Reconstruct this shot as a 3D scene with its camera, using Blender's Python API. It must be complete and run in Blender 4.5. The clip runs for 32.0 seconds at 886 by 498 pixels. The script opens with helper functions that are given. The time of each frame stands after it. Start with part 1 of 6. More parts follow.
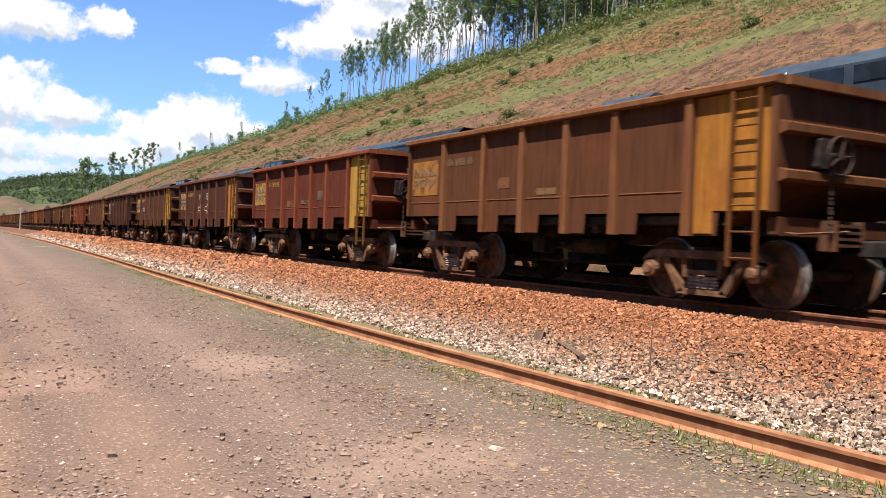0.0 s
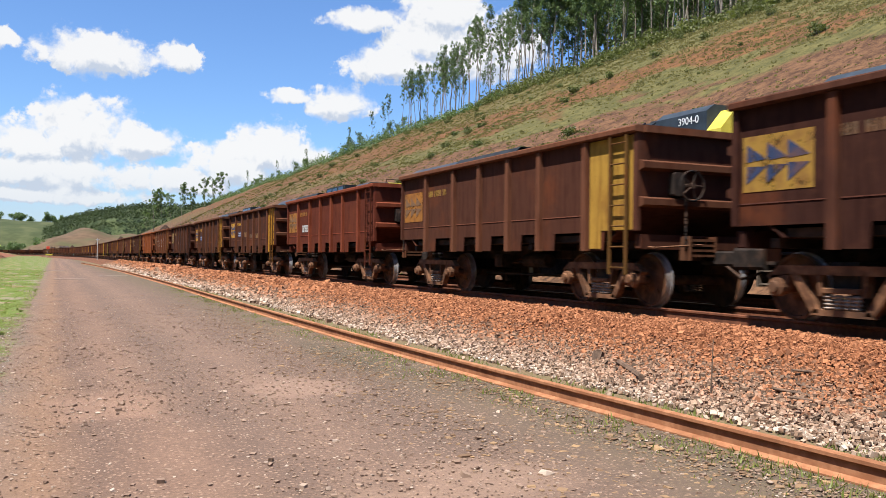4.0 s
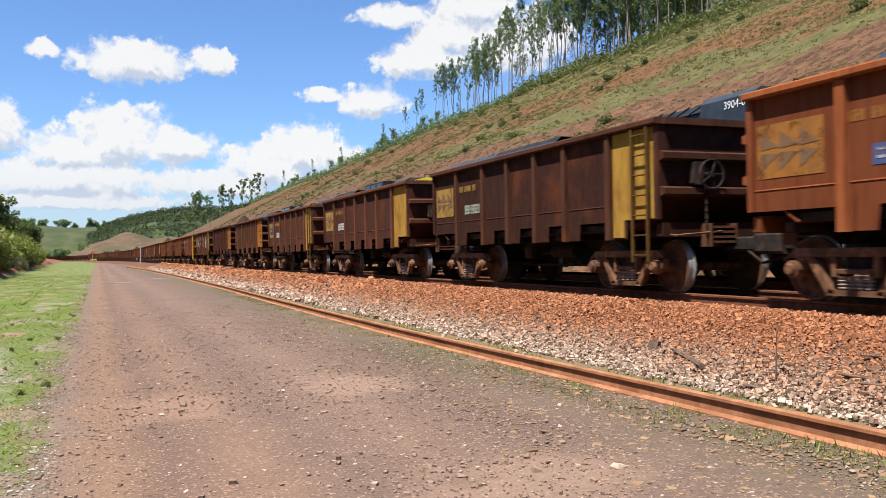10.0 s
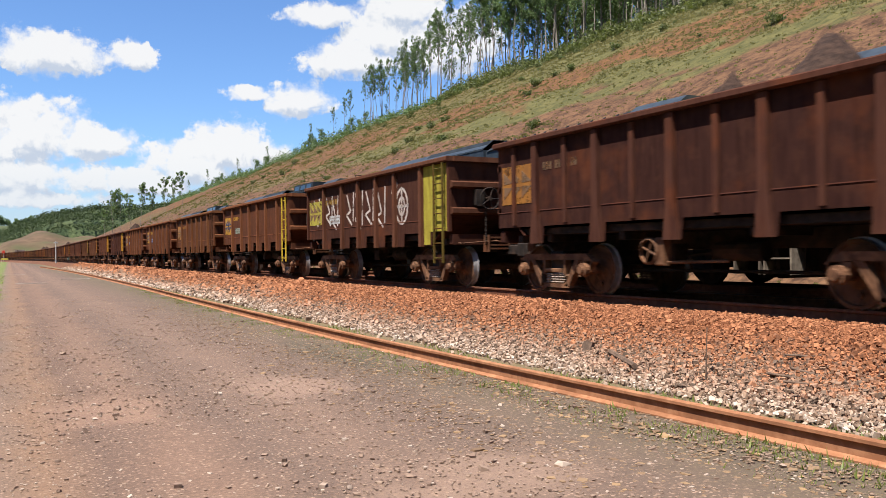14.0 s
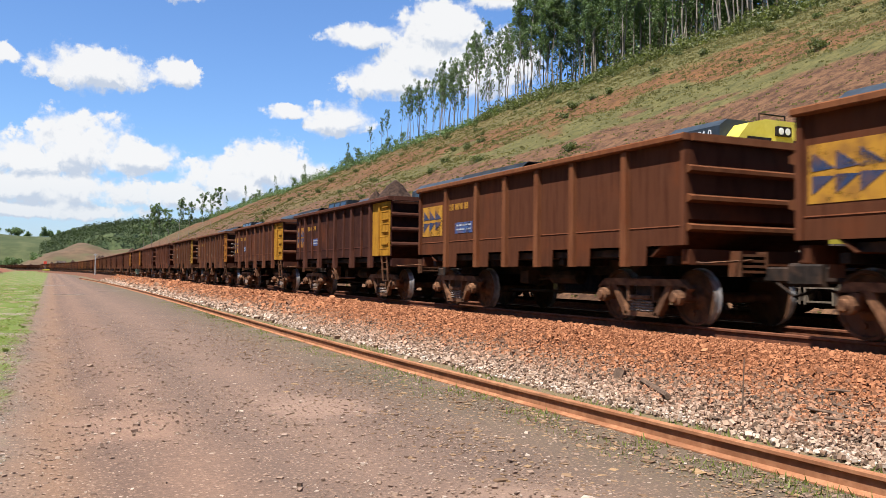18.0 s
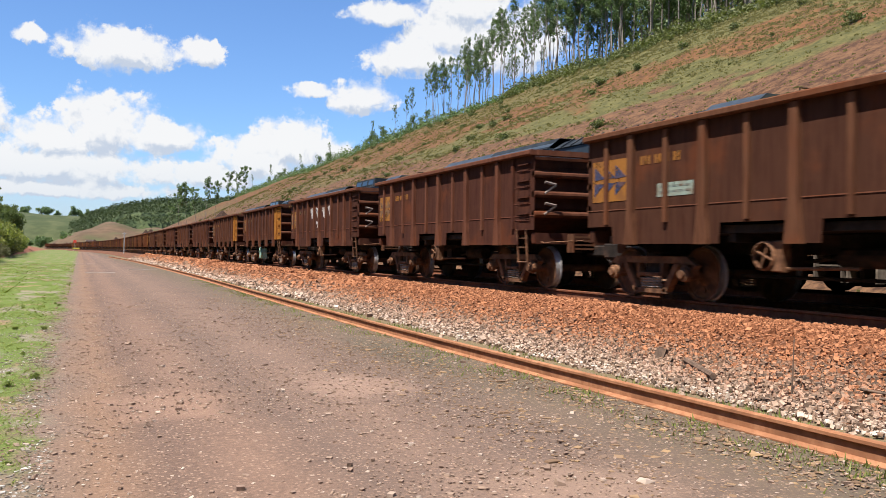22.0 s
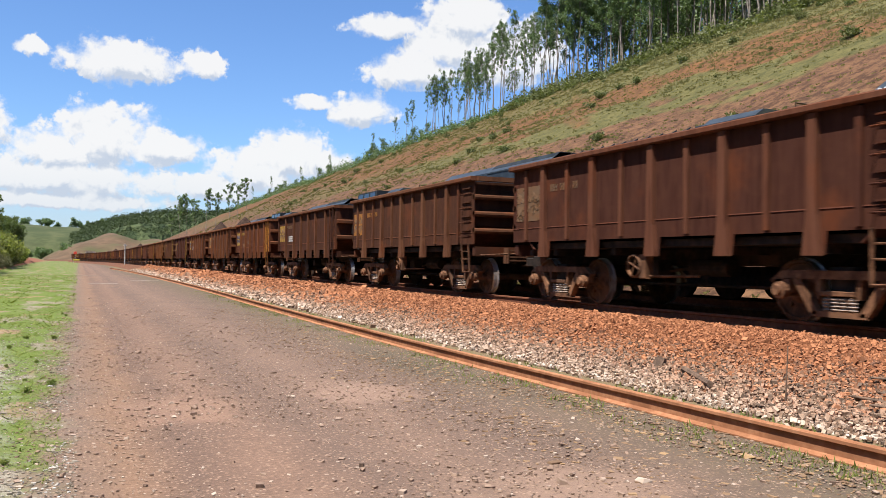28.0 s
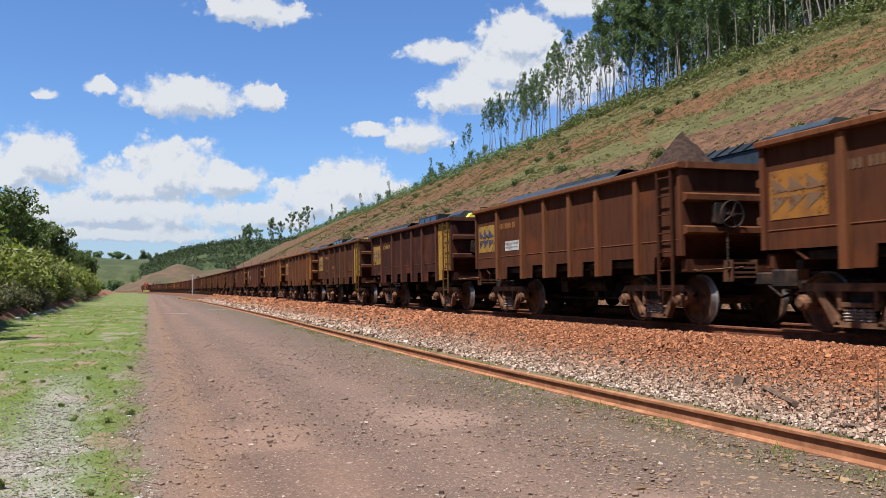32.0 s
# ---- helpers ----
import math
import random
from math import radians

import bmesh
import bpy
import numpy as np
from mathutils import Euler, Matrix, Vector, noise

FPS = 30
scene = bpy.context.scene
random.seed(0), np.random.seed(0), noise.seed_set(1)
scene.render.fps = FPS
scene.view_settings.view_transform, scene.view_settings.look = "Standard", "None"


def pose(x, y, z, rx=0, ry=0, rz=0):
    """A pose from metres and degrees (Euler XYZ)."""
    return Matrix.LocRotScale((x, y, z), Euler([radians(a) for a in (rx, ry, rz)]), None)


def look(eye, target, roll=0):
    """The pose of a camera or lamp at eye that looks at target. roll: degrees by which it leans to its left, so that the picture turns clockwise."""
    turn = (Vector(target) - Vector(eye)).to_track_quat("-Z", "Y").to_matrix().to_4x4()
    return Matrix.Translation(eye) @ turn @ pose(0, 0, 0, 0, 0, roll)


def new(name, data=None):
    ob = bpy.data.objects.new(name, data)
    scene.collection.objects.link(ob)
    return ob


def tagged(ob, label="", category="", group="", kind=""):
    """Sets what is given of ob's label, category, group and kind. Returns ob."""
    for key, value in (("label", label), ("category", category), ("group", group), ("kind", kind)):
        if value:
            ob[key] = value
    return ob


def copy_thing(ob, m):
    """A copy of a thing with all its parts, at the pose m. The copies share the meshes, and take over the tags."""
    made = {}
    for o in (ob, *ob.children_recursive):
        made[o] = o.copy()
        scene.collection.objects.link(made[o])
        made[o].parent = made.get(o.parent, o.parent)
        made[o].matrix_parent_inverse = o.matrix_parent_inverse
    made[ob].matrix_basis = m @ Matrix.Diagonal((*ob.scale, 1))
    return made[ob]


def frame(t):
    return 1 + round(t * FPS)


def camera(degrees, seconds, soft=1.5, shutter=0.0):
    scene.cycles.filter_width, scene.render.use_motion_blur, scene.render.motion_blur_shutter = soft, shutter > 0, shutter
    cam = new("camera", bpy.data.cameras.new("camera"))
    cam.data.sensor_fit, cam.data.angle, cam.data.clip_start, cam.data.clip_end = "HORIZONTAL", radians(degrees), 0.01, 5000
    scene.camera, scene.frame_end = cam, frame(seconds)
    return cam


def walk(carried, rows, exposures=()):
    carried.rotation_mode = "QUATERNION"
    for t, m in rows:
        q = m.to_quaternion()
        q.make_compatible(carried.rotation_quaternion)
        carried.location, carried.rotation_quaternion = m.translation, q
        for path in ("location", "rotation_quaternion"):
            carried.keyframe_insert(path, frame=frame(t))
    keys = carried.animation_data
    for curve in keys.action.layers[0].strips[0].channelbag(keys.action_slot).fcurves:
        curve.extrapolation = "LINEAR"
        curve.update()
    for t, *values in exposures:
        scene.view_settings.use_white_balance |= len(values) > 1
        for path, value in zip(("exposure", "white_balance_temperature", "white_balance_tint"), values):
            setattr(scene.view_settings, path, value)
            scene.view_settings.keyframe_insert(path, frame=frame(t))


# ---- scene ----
cam = camera(56.0, 32.0, soft=0.85, shutter=0.17)
# ---- camera and its path ----
PATH = [
    (0, 0.091, -0.204, 1.608, -29.48, -0.70, -2.03), (0.5, 0.092, -0.196, 1.609, -29.39, -0.09, -1.69),
    (1, 0.124, -0.192, 1.610, -28.40, 0.24, -1.57), (1.5, 0.202, -0.171, 1.604, -26.17, -1.46, -0.90),
    (2, 0.281, -0.201, 1.600, -25.94, -0.55, -0.90), (2.5, 0.276, -0.202, 1.606, -26.61, 0.11, -0.78),
    (3, 0.274, -0.196, 1.611, -25.69, 0.53, -0.01), (3.5, 0.273, -0.205, 1.610, -25.32, 0.48, -0.42),
    (5.5, 0.271, -0.214, 1.613, -24.41, 1.17, -0.57), (6, 0.266, -0.221, 1.608, -24.07, 0.77, -0.64),
    (6.5, 0.268, -0.215, 1.609, -23.95, 0.90, -0.87), (7, 0.269, -0.201, 1.609, -22.84, 0.33, -0.16),
    (7.5, 0.270, -0.196, 1.607, -22.36, 0.27, -0.38), (8, 0.272, -0.188, 1.608, -21.55, 0.01, -0.06),
    (8.5, 0.276, -0.185, 1.604, -22.01, -0.05, -0.36), (9, 0.252, -0.158, 1.606, -22.26, -0.06, -0.00),
    (9.5, 0.179, -0.111, 1.615, -21.96, 0.25, 1.60), (10, 0.125, -0.059, 1.610, -22.51, 0.22, 1.08),
    (10.5, 0.086, -0.039, 1.610, -22.58, 0.12, 1.23), (11, 0.062, -0.022, 1.598, -22.34, -0.42, 0.86),
    (11.5, 0.060, -0.019, 1.609, -22.11, -0.19, -0.94), (12, 0.046, -0.020, 1.607, -21.91, 0.12, -0.96),
    (12.5, 0.022, -0.029, 1.600, -22.02, 0.36, -2.12), (13, 0.012, -0.050, 1.605, -22.15, -0.09, -3.42),
    (13.5, -0.007, -0.118, 1.585, -23.63, -1.61, -1.87), (14, -0.047, -0.034, 1.611, -27.53, 0.27, 0.67),
    (14.5, -0.028, 0.114, 1.599, -27.03, 0.24, -0.73), (15, 0.066, 0.148, 1.598, -23.52, 0.98, -3.12),
    (15.5, 0.098, 0.147, 1.606, -25.34, 0.50, -1.44), (17.5, 0.113, 0.140, 1.612, -25.42, 1.26, -0.98),
    (18, 0.106, 0.131, 1.612, -25.22, 1.70, -0.72), (18.5, 0.109, 0.130, 1.613, -24.92, 1.95, -0.62),
    (19, 0.108, 0.130, 1.610, -24.61, 1.98, -0.56), (19.5, 0.121, 0.115, 1.613, -24.73, 1.77, -0.95),
    (20, 0.126, 0.122, 1.612, -25.19, 1.79, -0.97), (20.5, 0.119, 0.126, 1.605, -24.67, 0.88, -1.00),
    (21, 0.092, 0.184, 1.604, -23.61, -0.10, -0.35), (21.5, 0.036, 0.271, 1.614, -24.04, 0.22, -0.00),
    (22, -0.020, 0.335, 1.608, -23.55, 0.18, -0.66), (22.5, -0.040, 0.324, 1.612, -23.42, 0.47, -0.15),
    (23, -0.053, 0.333, 1.605, -24.09, 0.29, -1.05), (23.5, -0.072, 0.333, 1.615, -23.70, 1.03, -2.75),
    (24, -0.086, 0.246, 1.601, -22.77, -0.17, -1.83), (24.5, -0.124, 0.141, 1.596, -22.37, 0.57, -0.79),
    (25, -0.162, 0.103, 1.604, -23.03, 0.87, 0.47), (25.5, -0.199, 0.082, 1.593, -22.77, 0.97, -0.00),
    (26, -0.200, 0.047, 1.599, -22.56, 1.33, -1.20), (26.5, -0.201, 0.057, 1.610, -22.59, 1.41, -1.66),
    (28.5, -0.211, 0.064, 1.589, -23.74, 0.95, -0.61), (29, -0.213, 0.071, 1.589, -22.11, 1.51, -0.42),
    (29.5, -0.216, 0.050, 1.591, -20.95, 1.68, -0.50), (30, -0.214, 0.038, 1.596, -20.26, 1.90, -1.11),
    (30.5, -0.203, 0.031, 1.597, -20.12, 2.55, -0.62), (31, -0.220, 0.039, 1.587, -19.61, 1.93, -1.39),
    (31.5, -0.248, 0.081, 1.589, -18.33, 2.28, -1.09), (32, -0.283, 0.167, 1.596, -19.40, 2.57, 0.72),
]
walk(cam, [(t, pose(x, y, z, 90 + p, r, yaw)) for t, x, y, z, yaw, p, r in PATH],
     exposures=[(0, 1.36, 6500, 10), (1.1, 1.36, 6500, 10), (1.8, 1.22, 6500, 10), (29.5, 1.2, 6500, 10), (30.2, 1.17, 6450, 10), (31, 0.99, 6250, 10), (31.5, 0.93, 6200, 10), (32, 0.95, 6200, 10)])

# ---- world, sun, exposure ----
SUN = Vector((-0.37, -0.20, 0.92)).normalized()
# clouds as ellipses on the sky: azimuth, elevation, half width, half height, in degrees
CLOUDS = [(2.3, 12.3, 3.8, 1.5), (7.2, 12.6, 1.7, 1.0), (-3.0, 12.8, 1.0, 0.6), (-6.2, 12.1, 0.6, 0.4), (6.7, 18.2, 3.4, 1.1),
          (17.8, 10.3, 2.2, 1.3), (14.5, 10.7, 1.6, 0.6), (19.4, 15.8, 2.8, 0.8), (24.8, 16.4, 2.8, 2.1), (21.6, 12.9, 3.4, 1.4),
          (24.1, 14.4, 3.8, 1.6), (28.9, 18.6, 2.3, 0.9), (27.6, 13.9, 3.8, 2.6), (-6.5, 8.1, 2.5, 1.8), (-8.0, 7.1, 1.8, 1.7)]
CLOUDS += [(1.6, 7.6, 3.6, 2.2), (4.8, 7.1, 2.7, 1.3), (-1.5, 6.6, 3.3, 1.6), (-2.2, 5.0, 9.0, 1.4), (-3.9, 3.6, 9.8, 0.7),
           (13.2, 6.8, 2.8, 2.1), (10.8, 5.8, 3.2, 1.8), (16.2, 6.6, 1.5, 0.8), (7.8, 4.7, 3.4, 1.0)]


class Nodes:
    """A short way to write node trees."""

    def __init__(self, tree):
        self.t = tree
        tree.nodes.clear()

    def n(self, kind, ins=None, operation=None, clamp=False, blend=None, smooth=False):
        node = self.t.nodes.new(kind)
        if operation:
            node.operation = operation
        if clamp:
            node.use_clamp = True
        if blend:
            node.data_type, node.blend_type = "RGBA", blend
        if smooth:
            node.interpolation_type = "SMOOTHSTEP"
        for key, v in (ins or {}).items():
            s = node.inputs[key]
            if isinstance(v, bpy.types.NodeSocket):
                self.t.links.new(v, s)
            else:
                s.default_value = v
        return node

    def math(self, op, a, b=0.0, c=0.0, clamp=False):
        return self.n("ShaderNodeMath", operation=op, clamp=clamp, ins={0: a, 1: b, 2: c}).outputs[0]

    def vec(self, op, a, b=(0, 0, 0), c=(0, 0, 0)):
        node = self.n("ShaderNodeVectorMath", operation=op, ins={0: a, 1: b, 2: c})
        return node.outputs["Value"] if op == "LENGTH" else node.outputs["Vector"]

    def mix(self, f, a, b, blend="MIX"):
        m = self.n("ShaderNodeMix", blend=blend)
        for i, v in ((0, f), (6, a), (7, b)):
            if isinstance(v, bpy.types.NodeSocket):
                self.t.links.new(v, m.inputs[i])
            else:
                m.inputs[i].default_value = (*v, 1) if isinstance(v, tuple) and len(v) == 3 else v
        return m.outputs[2]

    def noise(self, vec, scale, detail=4.0, rough=0.55):
        return self.n("ShaderNodeTexNoise", ins={"Vector": vec, "Scale": scale, "Detail": detail, "Roughness": rough}).outputs["Fac"]

    def ramp(self, v, a, b):
        return self.n("ShaderNodeMapRange", smooth=True, ins={0: v, 1: a, 2: b, 3: 0.0, 4: 1.0}).outputs[0]


def make_world():
    world = bpy.data.worlds.new("sky")
    world.use_nodes = True
    scene.world = world
    g = Nodes(world.node_tree)
    sky = g.n("ShaderNodeTexSky")
    sky.sky_type, sky.sun_disc, sky.sun_elevation, sky.sun_rotation = "NISHITA", False, math.asin(SUN.z), math.atan2(SUN.x, SUN.y)
    sky.air_density, sky.dust_density, sky.ozone_density = 1.0, 0.6, 1.5
    blue = g.vec("MULTIPLY", sky.outputs[0], (0.044, 0.0585, 0.079))
    d = g.n("ShaderNodeTexCoord").outputs["Generated"]
    xyz = g.n("ShaderNodeSeparateXYZ", ins={0: d})
    az = g.math("MULTIPLY", g.math("ARCTAN2", xyz.outputs[0], xyz.outputs[1]), 57.2958)
    el = g.math("MULTIPLY", g.math("ARCSINE", xyz.outputs[2]), 57.2958)
    p = g.n("ShaderNodeCombineXYZ", ins={0: az, 1: el}).outputs[0]
    wob = g.n("ShaderNodeTexNoise", ins={"Vector": p, "Scale": 0.45, "Detail": 5.0, "Roughness": 0.55})
    pw = g.vec("MULTIPLY_ADD", g.vec("SUBTRACT", wob.outputs["Color"], (0.5, 0.5, 0.5)), (1.9, 1.2, 0), p)

    def field(at):
        """Ellipses with rounder tops than bases."""
        c = g.n("ShaderNodeSeparateXYZ", ins={0: at})
        best = None
        for a, e, w, h in CLOUDS:
            u = g.math("MULTIPLY_ADD", c.outputs[0], 0.9 / w, -0.9 * a / w)
            v = g.math("MULTIPLY_ADD", c.outputs[1], 0.9 / h, -0.9 * e / h)
            v = g.math("MAXIMUM", v, g.math("MULTIPLY", v, -1.3))
            r = g.math("SUBTRACT", 1.0, g.math("SQRT", g.math("MULTIPLY_ADD", u, u, g.math("MULTIPLY", v, v))))
            best = r if best is None else g.math("SMOOTH_MAX", best, r, 0.22)
        return best

    def billow(at):
        """Cauliflower lumps at three sizes."""
        node = g.n("ShaderNodeTexVoronoi", ins={"Vector": at, "Scale": 0.62, "Detail": 3.0, "Roughness": 0.55, "Lacunarity": 2.3})
        node.normalize = True
        return g.math("SUBTRACT", 0.33, node.outputs["Distance"])
    lift = g.vec("ADD", pw, (-0.16, 0.42, 0))
    best, above = field(pw), field(g.vec("ADD", pw, (-0.2, 0.8, 0)))
    lump, lump_up = billow(pw), billow(lift)
    # scattered cumulus over the rest of the sky
    rest = g.math("SUBTRACT", g.noise(g.vec("MULTIPLY", d, (1, 1, 2.2)), 3.2, 5.0), 0.72)
    away = g.ramp(g.math("ABSOLUTE", g.math("SUBTRACT", az, 12.0)), 34.0, 55.0)
    high = g.ramp(el, 22.0, 34.0)
    rest = g.math("MULTIPLY", rest, g.math("MULTIPLY", g.math("MAXIMUM", away, high), 4.0))
    rest = g.math("SUBTRACT", rest, g.math("SUBTRACT", 1.0, g.math("MAXIMUM", away, high)))
    best = g.math("MAXIMUM", best, rest)
    fine = g.noise(p, 1.5, 7.0, 0.6)
    dens = g.math("MULTIPLY_ADD", lump, 1.1, g.math("MULTIPLY_ADD", g.math("SUBTRACT", fine, 0.5), 0.85, best))
    # crisp on the lit crowns, frayed elsewhere
    fray = g.math("MULTIPLY_ADD", g.ramp(g.noise(p, 0.5, 3.0), 0.40, 0.62), 0.45, 0.16)
    fac = g.n("ShaderNodeMapRange", smooth=True, ins={0: dens, 1: -0.06, 2: fray, 3: 0.0, 4: 1.0}).outputs[0]
    relief = g.math("ADD", g.math("SUBTRACT", best, above), g.math("MULTIPLY", g.math("SUBTRACT", lump, lump_up), 2.2))
    body = g.ramp(g.math("MULTIPLY_ADD", g.math("SUBTRACT", g.noise(p, 0.7, 5.0), 0.5), 0.6, relief), -0.52, 0.10)
    white = g.mix(body, (0.255, 0.285, 0.335), (0.41, 0.41, 0.41))
    low = g.ramp(el, 7.0, 1.5)
    white = g.mix(g.math("MULTIPLY", low, 0.45), white, (0.25, 0.295, 0.355))
    blue = g.mix(g.math("MULTIPLY", g.ramp(el, 6.5, 1.0), 0.6), blue, (0.26, 0.31, 0.37))
    up = g.ramp(el, -1.0, 0.5)
    col = g.mix(g.math("MULTIPLY", g.math("MULTIPLY", fac, up), 0.96), blue, white)
    bg = g.n("ShaderNodeBackground", ins={"Color": col, "Strength": 1.0})
    out = g.n("ShaderNodeOutputWorld", ins={0: bg.outputs[0]})


make_world()
lamp = new("sun", bpy.data.lights.new("sun", "SUN"))
lamp.data.energy, lamp.data.angle, lamp.data.color = 5.0, radians(0.5), (1.0, 0.965, 0.92)
lamp.matrix_world = look(SUN * 60, (0, 0, 0))


# ---- materials ----
def material(name):
    m = bpy.data.materials.new(name)
    m.use_nodes = True
    return m, Nodes(m.node_tree)


def finish(g, col, rough=0.8, bump=None, strength=0.3, dist=0.01, metal=0.0, spec=None):
    b = g.n("ShaderNodeBsdfPrincipled", ins={"Base Color": col if isinstance(col, bpy.types.NodeSocket) else (*col, 1), "Roughness": rough, "Metallic": metal, "Specular IOR Level": spec if spec is not None else 0.18 if rough > 0.7 else 0.45})
    if bump is not None:
        nb = g.n("ShaderNodeBump", ins={"Strength": strength, "Distance": dist, "Height": bump})
        g.t.links.new(nb.outputs[0], b.inputs["Normal"])
    g.n("ShaderNodeOutputMaterial", ins={0: b.outputs[0]})


def mat_paint():
    """Rusty wagon paint: its colour is the object's own, under rust, streaks and dust."""
    m, g = material("rusty_paint")
    info = g.n("ShaderNodeObjectInfo")
    geo = g.n("ShaderNodeTexCoord").outputs["Object"]
    off = g.vec("ADD", geo, g.vec("MULTIPLY", g.n("ShaderNodeCombineXYZ", ins={0: info.outputs["Random"], 1: info.outputs["Random"], 2: info.outputs["Random"]}).outputs[0], (0, 37, 9)))
    big = g.noise(off, 0.9, 5.0, 0.6)
    streak = g.noise(g.vec("MULTIPLY", off, (3, 9, 0.7)), 1.6, 4.0)
    fine = g.noise(off, 22.0, 4.0, 0.65)
    base = info.outputs["Color"]
    dark = g.mix(1.0, base, (0.66, 0.6, 0.6), "MULTIPLY")
    col = g.mix(g.ramp(streak, 0.42, 0.7), base, dark)
    col = g.mix(g.math("MULTIPLY", g.ramp(big, 0.50, 0.72), 0.5), col, (0.125, 0.034, 0.011))
    col = g.mix(g.math("MULTIPLY", g.ramp(fine, 0.56, 0.75), 0.40), col, (0.050, 0.021, 0.013))
    col = g.mix(g.math("MULTIPLY", g.ramp(g.noise(off, 5.0, 3.0), 0.45, 0.8), 0.25), col, (0.085, 0.034, 0.018))
    finish(g, col, 0.9, fine, 0.4, 0.006, 0.0, 0.07)
    return m


def mat_worn():
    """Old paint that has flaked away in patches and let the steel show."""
    m, g = material("worn_marking")
    info = g.n("ShaderNodeObjectInfo")
    geo = g.n("ShaderNodeTexCoord").outputs["Object"]
    off = g.vec("ADD", geo, g.n("ShaderNodeCombineXYZ", ins={1: g.math("MULTIPLY", info.outputs["Random"], 53.0)}).outputs[0])
    col = g.mix(g.math("MULTIPLY", g.ramp(g.noise(off, 4.0, 4.0), 0.4, 0.7), 0.6), info.outputs["Color"], (0.126, 0.0518, 0.0185))
    keep = g.ramp(g.math("MULTIPLY_ADD", g.noise(off, 16.0, 3.0), 0.35, g.noise(off, 2.6, 5.0, 0.65)), 0.47, 0.66)
    b = g.n("ShaderNodeBsdfPrincipled", ins={"Base Color": col, "Roughness": 0.85, "Specular IOR Level": 0.18})
    tr = g.n("ShaderNodeBsdfTransparent")
    mx = g.n("ShaderNodeMixShader", ins={0: keep, 1: tr.outputs[0], 2: b.outputs[0]})
    g.n("ShaderNodeOutputMaterial", ins={0: mx.outputs[0]})
    return m


def mat_simple(name, c1, c2, scale, rough=0.8, bump=0.3, dist=0.008, c3=None, scale2=1.0, metal=0.0):
    m, g = material(name)
    p = g.n("ShaderNodeTexCoord").outputs["Object"]
    r = g.n("ShaderNodeObjectInfo").outputs["Random"]
    p = g.vec("ADD", p, g.n("ShaderNodeCombineXYZ", ins={0: g.math("MULTIPLY", r, 41.0), 1: g.math("MULTIPLY", r, 17.0)}).outputs[0])
    n1 = g.noise(p, scale, 5.0, 0.6)
    col = g.mix(g.ramp(n1, 0.35, 0.68), c1, c2)
    if c3:
        col = g.mix(g.math("MULTIPLY", g.ramp(g.noise(p, scale2, 4.0), 0.48, 0.66), 0.8), col, c3)
    finish(g, col, rough, n1, bump, dist, metal)
    return m


def mat_leaf(name, cols, rough=0.55):
    m, g = material(name)
    isl = g.n("ShaderNodeNewGeometry").outputs["Random Per Island"]
    rnd = g.n("ShaderNodeObjectInfo").outputs["Random"]
    col = g.mix(g.ramp(isl, 0.0, 1.0), cols[0], cols[1])
    col = g.mix(g.math("MULTIPLY", rnd, 0.55), col, cols[2])
    b = g.n("ShaderNodeBsdfPrincipled", ins={"Base Color": col, "Roughness": rough, "Specular IOR Level": 0.3})
    tr = g.n("ShaderNodeBsdfTranslucent", ins={"Color": g.mix(1.0, col, (1.3, 1.5, 0.7), "MULTIPLY")})
    mx = g.n("ShaderNodeMixShader", ins={0: 0.3, 1: b.outputs[0], 2: tr.outputs[0]})
    g.n("ShaderNodeOutputMaterial", ins={0: mx.outputs[0]})
    return m


def mat_stone(name, top, low, x0, x1):
    """Ballast: red dust on the stones near the track, bare pale stones at the toe."""
    m, g = material(name)
    isl = g.n("ShaderNodeNewGeometry").outputs["Random Per Island"]
    pos = g.n("ShaderNodeNewGeometry").outputs["Position"]
    x = g.n("ShaderNodeSeparateXYZ", ins={0: pos}).outputs[0]
    fine = g.noise(pos, 30.0, 3.0)
    a = g.mix(isl, top[0], top[1])
    cr = g.n("ShaderNodeValToRGB", ins={0: isl})
    e = cr.color_ramp.elements
    e[0].position, e[0].color = 0.0, (*low[0], 1)
    e[1].position, e[1].color = 1.0, (*low[1], 1)
    mid = cr.color_ramp.elements.new(0.45)
    mid.color = (*low[2], 1)
    t = g.ramp(g.math("ADD", g.math("ADD", x, g.math("MULTIPLY", g.noise(pos, 0.8, 3.0), 1.1)), g.math("MULTIPLY", isl, 1.3)), x0, x1)
    col = g.mix(t, cr.outputs[0], a)
    col = g.mix(g.math("MULTIPLY", g.ramp(fine, 0.5, 0.75), 0.35), col, (0.266, 0.118, 0.0592))
    finish(g, col, 0.9, fine, 0.4, 0.006)
    return m


def mat_grit(name, a, b, c):
    """Loose grit: every stone has a shade of its own."""
    m, g = material(name)
    isl = g.n("ShaderNodeNewGeometry").outputs["Random Per Island"]
    pos = g.n("ShaderNodeNewGeometry").outputs["Position"]
    col = g.mix(g.ramp(isl, 0.0, 0.55), a, b)
    col = g.mix(g.ramp(isl, 0.7, 1.0), col, c)
    finish(g, col, 0.95, g.noise(pos, 60.0, 2.0), 0.3, 0.004)
    return m


